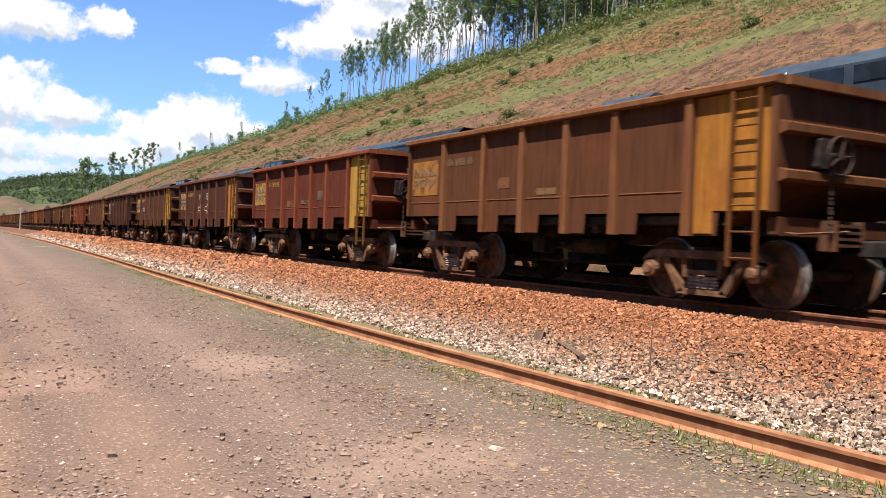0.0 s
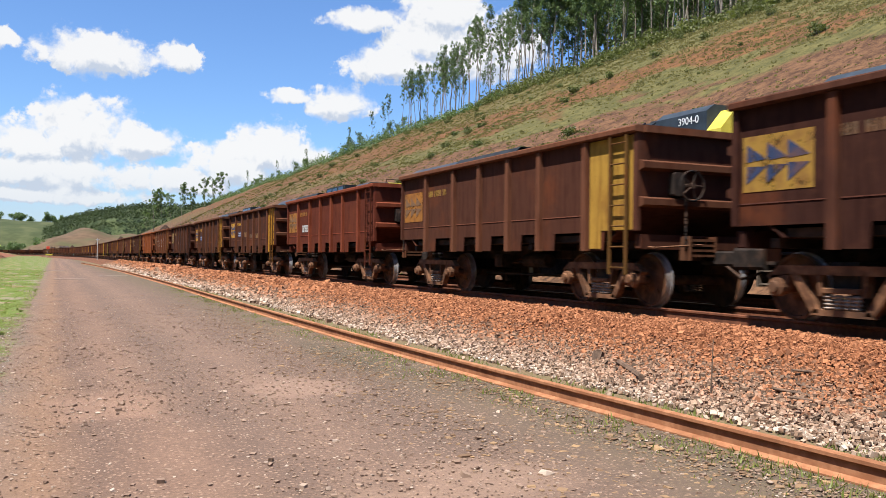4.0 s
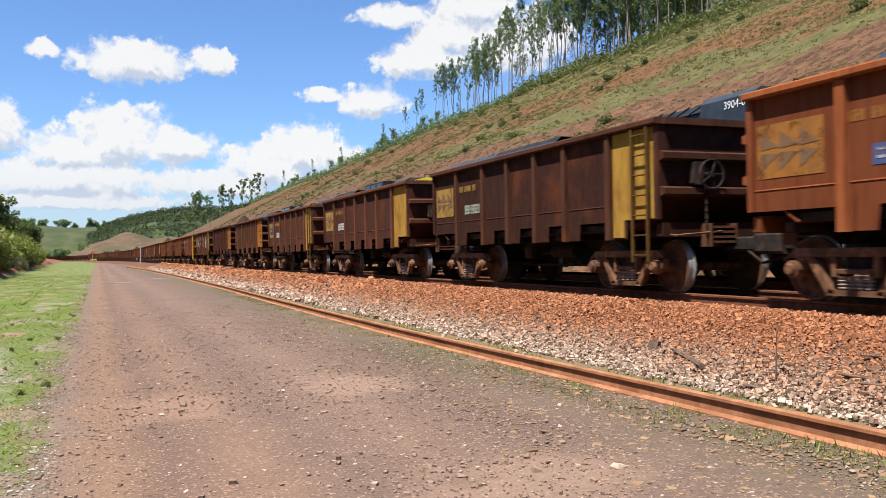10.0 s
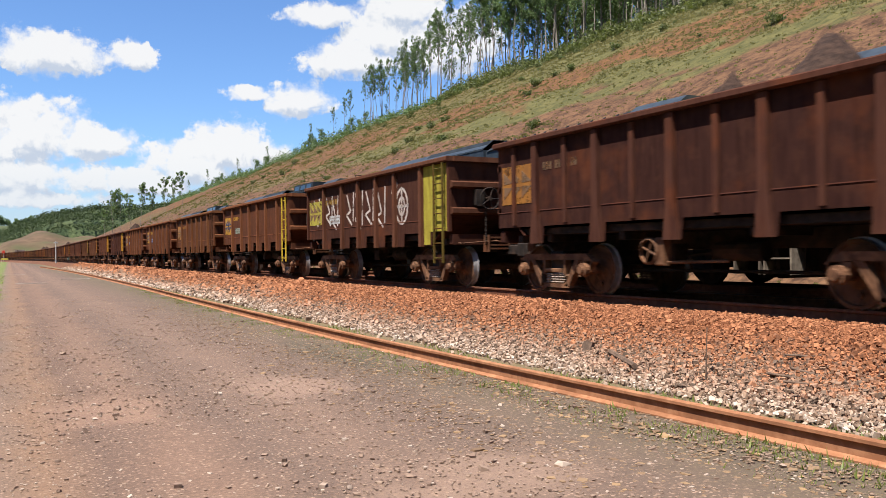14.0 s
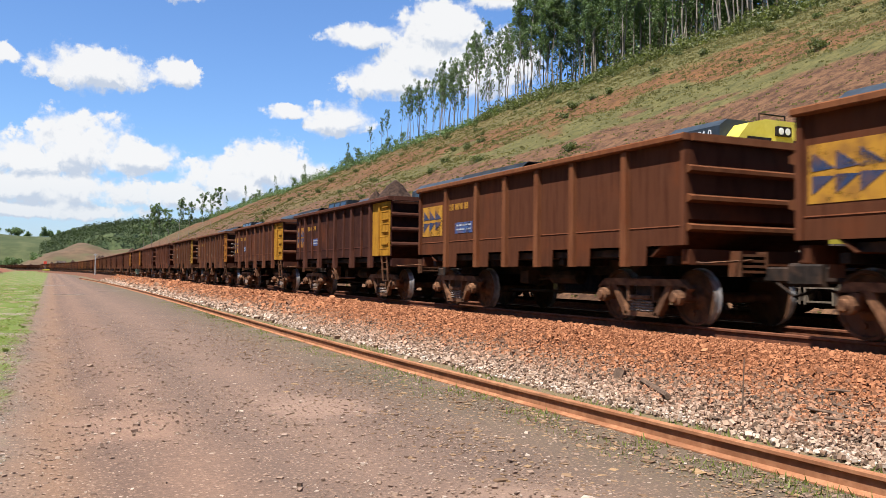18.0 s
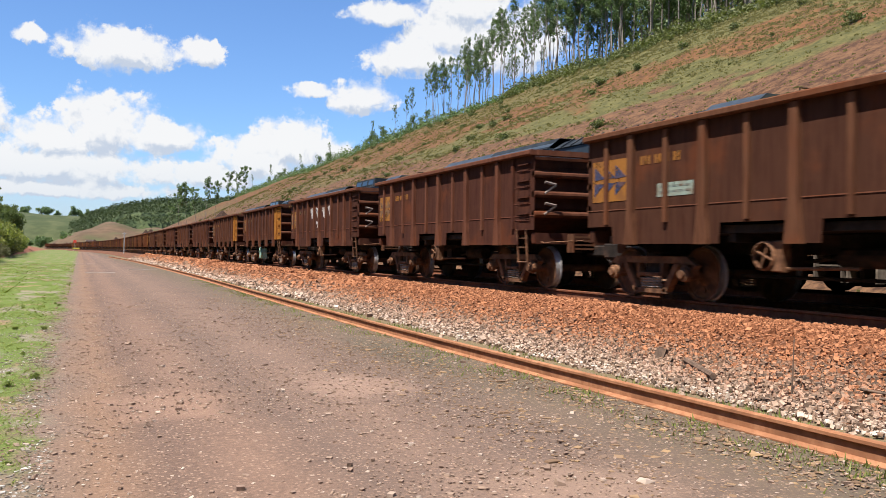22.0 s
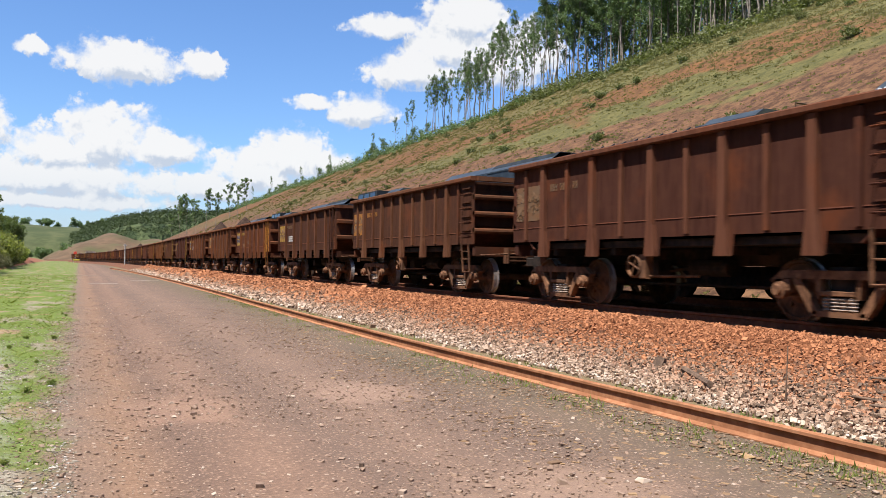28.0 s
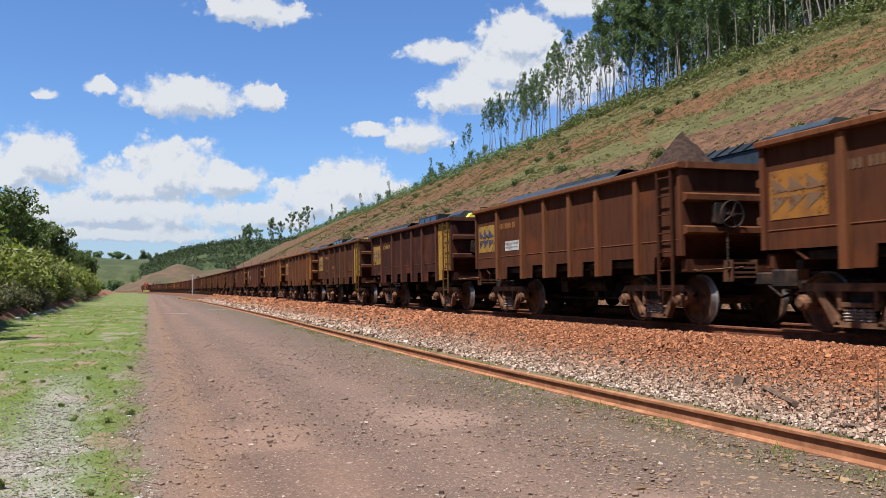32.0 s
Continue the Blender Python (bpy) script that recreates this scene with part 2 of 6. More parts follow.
def mat_ground():
    """Dirt road, grass verge, sleepers' bed and hillside on one sheet, by place."""
    m, g = material("ground")
    pos = g.n("ShaderNodeNewGeometry").outputs["Position"]
    s = g.n("ShaderNodeSeparateXYZ", ins={0: pos})
    x, y, z = s.outputs
    n_big = g.noise(pos, 0.35, 5.0, 0.6)
    n_mid = g.noise(pos, 2.2, 5.0, 0.65)
    n_fine = g.noise(pos, 26.0, 4.0, 0.7)
    n_grit = g.noise(pos, 90.0, 3.0, 0.7)
    # road: greyish brown dirt, paler wheel tracks, stony dark lanes
    road = g.mix(g.ramp(n_mid, 0.35, 0.68), (0.108, 0.0709, 0.0496), (0.153, 0.0986, 0.067))
    road = g.mix(g.math("MULTIPLY", g.ramp(n_big, 0.46, 0.62), 0.7), road, (0.0817, 0.0579, 0.0436))
    wob = g.math("MULTIPLY_ADD", g.math("SUBTRACT", g.noise(pos, 0.5, 3.0), 0.5), 0.9, x)
    lane = g.n("ShaderNodeValToRGB", ins={0: g.math("MULTIPLY", g.math("ADD", wob, 1.0), 1 / 7.0)})
    for i, (at, c) in enumerate(((0.10, (0.15, 0.109, 0.0777)), (0.17, (0.202, 0.118, 0.0657)), (0.225, (0.112, 0.0709, 0.049)), (0.31, (0.18, 0.11, 0.0717)), (0.40, (0.108, 0.0739, 0.0538)), (0.52, (0.167, 0.109, 0.0747)), (0.63, (0.117, 0.0801, 0.0573)), (0.80, (0.098, 0.0727, 0.0508)))):
        e = lane.color_ramp.elements[i] if i < 2 else lane.color_ramp.elements.new(at)
        e.position, e.color = at, (*c, 1)
    road = g.mix(0.62, road, lane.outputs[0])
    for cx, cy, rx, ry, c in ((3.0, 9.95, 0.75, 0.95, (0.235, 0.154, 0.107)), (0.9, 9.4, 0.6, 1.1, (0.215, 0.132, 0.0867)), (2.9, 5.1, 1.0, 0.6, (0.21, 0.139, 0.0952)), (4.6, 12.6, 0.5, 2.6, (0.0653, 0.0567, 0.0394))):
        q = g.vec("MULTIPLY", g.vec("SUBTRACT", g.vec("MULTIPLY_ADD", g.n("ShaderNodeTexNoise", ins={"Vector": pos, "Scale": 1.6}).outputs["Color"], (1.2, 1.2, 0), pos), (cx + 0.6, cy + 0.6, 0)), (1 / rx, 1 / ry, 0))
        road = g.mix(g.math("MULTIPLY", g.ramp(g.vec("LENGTH", q), 1.3, 0.4), 0.8), road, c)
    road = g.mix(g.math("MULTIPLY", g.ramp(n_fine, 0.54, 0.60), 0.6), road, (0.215, 0.136, 0.0867))
    road = g.mix(g.math("MULTIPLY", g.ramp(n_fine, 0.45, 0.38), 0.35), road, (0.0555, 0.0369, 0.0269))
    speck = g.n("ShaderNodeTexVoronoi", ins={"Vector": pos, "Scale": 30.0, "Randomness": 1.0})
    road = g.mix(g.math("MULTIPLY", g.ramp(speck.outputs["Distance"], 0.42, 0.30), g.ramp(g.n("ShaderNodeSeparateColor", ins={0: speck.outputs["Color"]}).outputs[0], 0.62, 0.95)), road, (0.288, 0.191, 0.128))
    road = g.mix(g.math("MULTIPLY", g.ramp(n_grit, 0.54, 0.62), 0.35), road, (0.0425, 0.0277, 0.0197))
    # damp green fringe beside the loose rail
    rail = g.math("MULTIPLY", g.ramp(x, 3.6, 5.2), g.ramp(n_fine, 0.40, 0.60))
    road = g.mix(g.math("MULTIPLY", rail, 0.5), road, (0.0751, 0.0709, 0.0298))
    # dust thrown from the rail's far side
    road = g.mix(g.ramp(x, 5.6, 6.3), road, g.mix(g.ramp(n_fine, 0.42, 0.62), (0.17, 0.109, 0.0657), (0.0849, 0.0866, 0.0269)))
    road = g.mix(1.0, road, (0.94, 0.92, 0.95), "MULTIPLY")
    # grass, with bare gravelly patches
    gr = g.mix(g.ramp(n_fine, 0.3, 0.7), (0.062, 0.092, 0.014), (0.115, 0.14, 0.03))
    bare = g.math("ADD", g.math("MULTIPLY", g.noise(g.vec("MULTIPLY", pos, (1.0, 0.45, 1)), 0.9, 5.0, 0.65), 1.0), g.math("MULTIPLY", g.ramp(y, 14.0, 4.0), 0.06))
    gravel = g.mix(g.ramp(n_grit, 0.4, 0.6), (0.13, 0.10, 0.07), (0.25, 0.21, 0.165))
    gravel = g.mix(g.ramp(n_big, 0.45, 0.6), gravel, (0.215, 0.135, 0.082))
    gr = g.mix(g.math("MULTIPLY", g.ramp(bare, 0.515, 0.585), 0.85), gr, gravel)
    seam_x = g.math("ADD", g.math("MULTIPLY_ADD", g.math("SUBTRACT", y, 8.0), 0.065, x), g.math("MULTIPLY_ADD", g.math("SUBTRACT", n_mid, 0.5), 1.1, 1.15))
    streak = g.math("MULTIPLY", g.ramp(g.math("ABSOLUTE", seam_x), 0.55, 0.16), g.ramp(y, 19.0, 14.0))
    gr = g.mix(g.math("MULTIPLY", streak, 0.5), gr, g.mix(g.ramp(n_grit, 0.4, 0.6), (0.17, 0.15, 0.125), (0.34, 0.32, 0.285)))
    edge = g.math("ADD", x, g.math("MULTIPLY_ADD", g.math("SUBTRACT", n_mid, 0.5), 1.3, g.math("MULTIPLY", g.math("SUBTRACT", n_big, 0.5), 1.0)))
    col = g.mix(g.ramp(edge, -0.75, -0.3), gr, road)
    # red bank on the left
    col = g.mix(g.ramp(g.math("SUBTRACT", z, g.math("MULTIPLY", n_fine, 0.1)), 0.1, 0.3), col, (0.163, 0.0629, 0.0333))
    # hillside: bare red soil low, green strip, orange soil, scrub on top
    q = g.math("DIVIDE", g.math("SUBTRACT", z, 1.6), x)
    t = g.math("MULTIPLY_ADD", g.math("SUBTRACT", g.noise(g.vec("MULTIPLY", pos, (1, 0.55, 1)), 0.09, 6.0, 0.68), 0.5), 0.16, q)
    rough_n = g.math("MULTIPLY_ADD", g.math("SUBTRACT", g.noise(pos, 4.5, 5.0, 0.75), 0.5), 0.9, g.noise(pos, 0.9, 5.0, 0.7))
    soil = g.mix(g.ramp(rough_n, 0.34, 0.66), (0.038, 0.018, 0.009), (0.126, 0.064, 0.031))
    ochre = g.mix(g.ramp(rough_n, 0.35, 0.65), (0.056, 0.027, 0.011), (0.132, 0.060, 0.022))
    scrub = g.mix(g.ramp(rough_n, 0.34, 0.66), (0.040, 0.039, 0.011), (0.098, 0.084, 0.028))
    hill = g.mix(g.ramp(t, 0.285, 0.30), soil, scrub)
    hill = g.mix(g.math("MULTIPLY", g.ramp(t, 0.325, 0.338), g.ramp(t, 0.375, 0.355)), hill, ochre)
    hill = g.mix(g.math("MULTIPLY", g.ramp(y, 90.0, 210.0), 0.6), hill, g.mix(g.ramp(t, 0.30, 0.40), soil, ochre))
    col = g.mix(g.ramp(x, 17.6, 18.6), col, hill)
    far = g.math("MAXIMUM", g.ramp(x, 95.0, 140.0), g.math("MAXIMUM", g.ramp(y, 520.0, 640.0), g.ramp(x, -30.0, -50.0)))
    col = g.mix(far, col, g.mix(g.ramp(n_big, 0.4, 0.6), (0.0592, 0.0814, 0.0222), (0.118, 0.133, 0.0444)))
    h = g.math("ADD", g.math("MULTIPLY", n_fine, 0.7), g.math("MULTIPLY", n_grit, 0.4))
    finish(g, col, 0.95, h, 0.5, 0.014)
    return m


PAINT = mat_paint()
WORN = mat_worn()
# grime, darkened further so the shade under the wagons is in the colour
STEEL = mat_simple("shaded_dirty_steel", (0.010, 0.0075, 0.006), (0.026, 0.018, 0.014), 7.0, 0.85, 0.3, 0.006, (0.055, 0.030, 0.019), 2.5)
# paler than the castings, sunlight on the coils put into the colour
SPRING = mat_simple("spring_steel", (0.16, 0.115, 0.085), (0.30, 0.23, 0.18), 8.0, 0.7, 0.2, 0.004)
FRAME = mat_simple("rusty_casting", (0.070, 0.031, 0.015), (0.20, 0.095, 0.047), 6.0, 0.85, 0.4, 0.008, (0.055, 0.028, 0.016), 3.0)
TREAD = mat_simple("wheel_steel", (0.045, 0.022, 0.012), (0.13, 0.060, 0.029), 5.0, 0.75, 0.2, 0.004, (0.11, 0.05, 0.025), 1.5)
RAILRUST = mat_simple("rail_rust", (0.235, 0.098, 0.046), (0.31, 0.145, 0.072), 9.0, 0.95, 0.3, 0.003, (0.16, 0.065, 0.03), 1.3)
# darker than the loose rail's rust, with the train's shade put in
TRACKRUST = mat_simple("track_rust", (0.10, 0.036, 0.018), (0.16, 0.06, 0.03), 9.0, 0.9, 0.3, 0.003, (0.07, 0.03, 0.018), 1.3)
RAILHEAD = mat_simple("rail_head", (0.252, 0.222, 0.207), (0.333, 0.296, 0.266), 12.0, 0.35, 0.05, 0.001, (0.222, 0.118, 0.074), 2.0, 0.7)
ORE = mat_simple("iron_ore", (0.022, 0.0125, 0.0085), (0.052, 0.029, 0.019), 10.0, 0.95, 0.8, 0.03)
BALLAST = mat_stone("ballast_stone", ((0.13, 0.044, 0.018), (0.33, 0.138, 0.064)), ((0.09, 0.062, 0.044), (0.48, 0.405, 0.325), (0.27, 0.175, 0.115)), 8.05, 9.25)
# dark, with the shade between the loose stones put into the colour
BED = mat_simple("ballast_bed", (0.085, 0.035, 0.018), (0.16, 0.068, 0.035), 14.0, 0.95, 0.8, 0.03, (0.045, 0.025, 0.016), 5.0)
PEBBLE = mat_simple("pebble", (0.10, 0.066, 0.046), (0.20, 0.13, 0.092), 15.0, 0.9, 0.4, 0.004)
# near-black colour standing for the shade under the train
UNDERSHADE = mat_simple("ore_dust", (0.00888, 0.00592, 0.00444), (0.0259, 0.0163, 0.0118), 16.0, 0.9, 0.8, 0.02)
GRIT = mat_grit("road_grit", (0.14, 0.090, 0.064), (0.22, 0.148, 0.104), (0.36, 0.28, 0.215))
SANDCHIP = mat_grit("sandy_chips", (0.13, 0.078, 0.045), (0.20, 0.125, 0.07), (0.27, 0.17, 0.085))
CHIP = mat_grit("pale_chips", (0.10, 0.085, 0.06), (0.21, 0.175, 0.135), (0.42, 0.39, 0.345))
WHEELRIM = mat_simple("bright_tread", (0.30, 0.28, 0.27), (0.48, 0.46, 0.45), 9.0, 0.38, 0.05, 0.001, (0.22, 0.17, 0.14), 2.0, 0.6)
WOOD = mat_simple("sleeper_wood", (0.074, 0.0481, 0.0333), (0.141, 0.0888, 0.0592), 12.0, 0.9, 0.5, 0.01)
GROUND = mat_ground()
BARK = mat_simple("eucalyptus_bark", (0.15, 0.125, 0.10), (0.27, 0.235, 0.19), 5.0, 0.85, 0.3, 0.02, (0.09, 0.068, 0.05), 1.0)
EUC = mat_leaf("eucalyptus_leaf", ((0.040, 0.070, 0.026), (0.145, 0.195, 0.078), (0.095, 0.132, 0.048)))
BUSH = mat_leaf("bush_leaf", ((0.052, 0.080, 0.013), (0.23, 0.26, 0.042), (0.165, 0.145, 0.055)))
BRUSH = mat_leaf("dry_brush", ((0.055, 0.050, 0.028), (0.15, 0.135, 0.08), (0.11, 0.11, 0.05)), 0.8)
TREELEAF = mat_leaf("roadside_leaf", ((0.034, 0.058, 0.018), (0.13, 0.165, 0.05), (0.095, 0.115, 0.035)))
TUFT = mat_leaf("tuft_leaf", ((0.062, 0.070, 0.018), (0.19, 0.175, 0.055), (0.13, 0.085, 0.026)), 0.8)
CANOPY = mat_leaf("far_leaf", ((0.02, 0.035, 0.014), (0.062, 0.08, 0.034), (0.05, 0.06, 0.026)), 0.8)
SCRUB = mat_leaf("scrub_leaf", ((0.040, 0.058, 0.017), (0.125, 0.142, 0.042), (0.125, 0.115, 0.044)))
GRASS = mat_leaf("grass_blade", ((0.075, 0.118, 0.015), (0.155, 0.185, 0.035), (0.17, 0.16, 0.05)))
LOCODARK = mat_simple("loco_dark_paint", (0.012, 0.018, 0.024), (0.024, 0.034, 0.044), 3.0, 0.6, 0.1, 0.003)
LOCOGREY = mat_simple("loco_grey_roof", (0.007, 0.0095, 0.012), (0.017, 0.022, 0.027), 2.0, 0.85, 0.2, 0.01, (0.03, 0.03, 0.03), 0.8)
DUSTY = mat_simple("dusty_steel", (0.11, 0.085, 0.062), (0.20, 0.16, 0.12), 6.0, 0.9, 0.3, 0.006, (0.06, 0.045, 0.034), 2.0)
LOCOYEL = mat_simple("loco_yellow_paint", (0.459, 0.37, 0.0444), (0.533, 0.444, 0.074), 3.0, 0.45, 0.1, 0.003)
WHITE = mat_simple("white_paint", (0.533, 0.533, 0.518), (0.592, 0.592, 0.577), 6.0, 0.6, 0.1, 0.002)
GLASS = mat_simple("dark_window", (0.0074, 0.00888, 0.0111), (0.0148, 0.0185, 0.0222), 2.0, 0.08, 0.0)
STRIP = mat_simple("worn_concrete", (0.22, 0.175, 0.14), (0.30, 0.25, 0.21), 3.0, 0.9, 0.2, 0.01, (0.13, 0.09, 0.065), 1.2)
POLE = mat_simple("pole_concrete", (0.296, 0.281, 0.259), (0.37, 0.355, 0.333), 5.0, 0.9, 0.2, 0.01)


# ---- mesh helpers ----
class MB:
    """Collects vertices and faces of one mesh."""

    def __init__(self):
        self.v, self.f = [], []

    def add(self, v, f):
        o = len(self.v)
        self.v += v
        self.f += [tuple(i + o for i in q) for q in f]
        return self

    def box(self, x0, x1, y0, y1, z0, z1):
        return self.add([(x0, y0, z0), (x1, y0, z0), (x1, y1, z0), (x0, y1, z0), (x0, y0, z1), (x1, y0, z1), (x1, y1, z1), (x0, y1, z1)],
                        [(0, 3, 2, 1), (4, 5, 6, 7), (0, 1, 5, 4), (1, 2, 6, 5), (2, 3, 7, 6), (3, 0, 4, 7)])

    def cut(self, x0, x1, y0, y1, z0, z1, c=0.012):
        """A box with all its upright and lying edges along y chamfered."""
        pts = [(x0 + c, z0), (x1 - c, z0), (x1, z0 + c), (x1, z1 - c), (x1 - c, z1), (x0 + c, z1), (x0, z1 - c), (x0, z0 + c)]
        return self.prism(pts, "y", y0, y1)

    def prism(self, pts, axis, a, b):
        """An outline pushed along an axis: y takes (x, z), x takes (y, z), z takes (x, y)."""
        n = len(pts)
        put = {"y": lambda p, d: (p[0], d, p[1]), "x": lambda p, d: (d, p[0], p[1]), "z": lambda p, d: (p[0], p[1], d)}[axis]
        v = [put(p, a) for p in pts] + [put(p, b) for p in pts]
        f = [tuple(range(n)), tuple(range(2 * n - 1, n - 1, -1))] + [(i, n + i, n + (i + 1) % n, (i + 1) % n) for i in range(n)]
        return self.add(v, f)

    def tube(self, p, q, r0, r1=None, n=8, caps=True):
        p, q, r1 = Vector(p), Vector(q), r0 if r1 is None else r1
        d = (q - p).normalized()
        a = d.orthogonal().normalized()
        b = d.cross(a)
        v = []
        for c, r in ((p, r0), (q, r1)):
            v += [tuple(c + (a * math.cos(2 * math.pi * i / n) + b * math.sin(2 * math.pi * i / n)) * r) for i in range(n)]
        f = [(i, (i + 1) % n, n + (i + 1) % n, n + i) for i in range(n)]
        if caps:
            f += [tuple(range(n - 1, -1, -1)), tuple(range(n, 2 * n))]
        return self.add(v, f)

    def lathe(self, prof, axis_pt, n=24):
        """A profile of (offset along x, radius) turned about an x axis through axis_pt."""
        cx, cy, cz = axis_pt
        m = len(prof)
        v = [(cx + a, cy + r * math.cos(2 * math.pi * i / n), cz + r * math.sin(2 * math.pi * i / n)) for i in range(n) for a, r in prof]
        f = [(i * m + j, ((i + 1) % n) * m + j, ((i + 1) % n) * m + j + 1, i * m + j + 1) for i in range(n) for j in range(m - 1)]
        return self.add(v, f)

    def mesh(self, name, smooth=False):
        me = bpy.data.meshes.new(name)
        me.from_pydata(self.v, [], self.f)
        bm = bmesh.new()
        bm.from_mesh(me)
        bmesh.ops.recalc_face_normals(bm, faces=bm.faces)
        bm.to_mesh(me)
        bm.free()
        if smooth:
            me.polygons.foreach_set("use_smooth", [True] * len(me.polygons))
        return me


def part(name, mb, mat, parent=None, label="", color=None, smooth=False, at=None):
    """One mesh object under a thing or a part."""
    me = mb.mesh(name, smooth) if isinstance(mb, MB) else mb
    if not me.materials:
        me.materials.append(mat)
    ob = new(name, me)
    if parent is not None:
        ob.parent = parent
    if color:
        ob.color = (*color, 1)
    if at is not None:
        ob.matrix_basis = at
    if label:
        tagged(ob, label)
    return ob


def thing(name, label, category, group="", kind="", m=None):
    ob = new(name)
    ob.empty_display_size = 0.2
    if m is not None:
        ob.matrix_basis = m
    return tagged(ob, label, category, group, kind)


def raw_mesh(name, v, f, mat, smooth=False):
    me = bpy.data.meshes.new(name)
    me.from_pydata(v, [], f)
    me.materials.append(mat)
    if smooth:
        me.polygons.foreach_set("use_smooth", [True] * len(me.polygons))
    return me


# ---- ground ----
XC, ZR = 10.4, 0.82          # the train's track: its centre line and the top of its rails
X2 = 15.0                    # the second track behind it


def hill_height(x, y):
    """Height of the land: flat yard, red bank on the left, long slope on the right."""
    z = 0.0
    if x > 18.0:
        crest = 85.0
        fade = 1.0 - 0.10 * min(1.0, max(0.0, (y - 200) / 300))
        fade *= 1.0 - min(1.0, max(0.0, (y - 560) / 260)) * 0.75
        z = 0.532 * (min(x, crest) - 18.0) * fade
        if x > crest:
            z += 0.10 * (x - crest) * fade
        z += 1.3 * noise.noise(Vector((x * 0.045, y * 0.03, 0))) * min(1.0, (x - 18) / 12) + 0.35 * noise.noise(Vector((x * 0.3, y * 0.22, 3))) * min(1.0, (x - 18) / 4)
    edge = -6.3 - 0.026 * max(0.0, y - 30) + 0.25 * math.sin(y * 0.7)
    if x < edge:
        d = edge - x
        z = min(0.85, d * 0.75) + min(3.0, 0.16 * max(0, d - 1.2)) + 0.2 * noise.noise(Vector((x * 0.6, y * 0.6, 1)))
        z = max(z, 0.0)
    if -0.6 < x < 5.2 and y < 60:
        z += 0.018 * noise.noise(Vector((x * 1.3, y * 0.35, 7)))
    return z


def steps(a, b, s):
    n = max(1, round((b - a) / s))
    return [a + (b - a) * i / n for i in range(n)]


def make_ground():
    xs = steps(-900, -60, 120) + steps(-60, -14, 5) + steps(-14, -6, 0.5) + steps(-6, 7, 0.65) + steps(7, 18, 3.6) + steps(18, 36, 0.9) + steps(36, 92, 1.6) + steps(92, 200, 12) + steps(200, 1200, 200) + [1200]
    ys = steps(-400, -40, 40) + steps(-40, 0, 5) + steps(0, 30, 0.7) + steps(30, 160, 1.7) + steps(160, 400, 5) + steps(400, 900, 20) + steps(900, 4200, 300) + [4200]
    v = [(x, y, hill_height(x, y)) for y in ys for x in xs]
    w = len(xs)
    f = [(j * w + i, j * w + i + 1, (j + 1) * w + i + 1, (j + 1) * w + i) for j in range(len(ys) - 1) for i in range(w - 1)]
    ob = part("ground", raw_mesh("ground", v, f, GROUND, True), GROUND)
    tagged(ob, "dirt yard road with grass verge and scrubby red hillside", "ground", kind="structure")


make_ground()


# ---- the line of the track ----
def line(s):
    """Place and heading of the track at a distance s: straight, then a wide bend to the left, then one to the right."""
    a, b, r1, r2 = 180.0, 420.0, 2300.0, 500.0
    if s <= a:
        return XC, s, 0.0
    t1 = (min(s, b) - a) / r1
    x, y = XC - r1 * (1 - math.cos(t1)), a + r1 * math.sin(t1)
    if s <= b:
        return x, y, t1
    t2 = (s - b) / r2
    h = t1 - t2
    x += r2 * (math.cos(h) - math.cos(t1))
    y += r2 * (math.sin(t1) - math.sin(h))
    return x, y, h


def sweep(outline, pts):
    """An outline of (across, up) swept along points (x, y, z, heading)."""
    v, f, n = [], [], len(outline)
    for x, y, z, h in pts:
        c, s = math.cos(h), math.sin(h)
        v += [(x + a * c, y + a * s, z + u) for a, u in outline]
    for i in range(len(pts) - 1):
        f += [(i * n + j, (i + 1) * n + j, (i + 1) * n + (j + 1) % n, i * n + (j + 1) % n) for j in range(n)]
    f += [tuple(range(n)), tuple(range(len(v) - 1, len(v) - n - 1, -1))]
    return v, f


RAIL = [(-0.075, 0), (0.075, 0), (0.075, 0.014), (0.012, 0.036), (0.010, 0.138), (0.037, 0.148), (0.037, 0.176), (0.028, 0.186),
        (-0.028, 0.186), (-0.037, 0.176), (-0.037, 0.148), (-0.010, 0.138), (-0.012, 0.036), (-0.075, 0.014)]
HALF = 0.835                 # half the distance between the rail heads' centres


def make_track():
    track = thing("railway_track", "rusty broad gauge railway track on red ballast", "railway track", kind="structure")
    pts = [line(s) for s in steps(-60, 180, 12) + steps(180, 640, 8)]
    for side in (-1, 1):
        rail_pts = [(x + side * HALF * math.cos(h), y + side * HALF * math.sin(h), ZR - 0.186, h) for x, y, h in pts]
        v, f = sweep(RAIL, rail_pts)
        part("rail", raw_mesh("rail", v, f, TRACKRUST), TRACKRUST, track, "rust brown steel rail")
    mb = MB()
    mb.cut(-1.4, 1.4, -0.12, 0.12, -0.17, 0.0)
    me = mb.mesh("sleeper")
    for i in range(110):
        x, y, h = line(-2 + i * 0.62)
        part("sleeper", me, WOOD, track, at=pose(x, y, ZR - 0.19, 0, 0, math.degrees(h)))
    back = thing("siding_track", "second railway track under the parked locomotives", "railway track", kind="structure")
    for side in (-1, 1):
        v, f = sweep(RAIL, [(X2 + side * HALF, y, ZR - 0.186, 0) for y in steps(-60, 200, 20)])
        part("rail", raw_mesh("rail", v, f, TRACKRUST), TRACKRUST, back, "rust brown steel rail")


make_track()

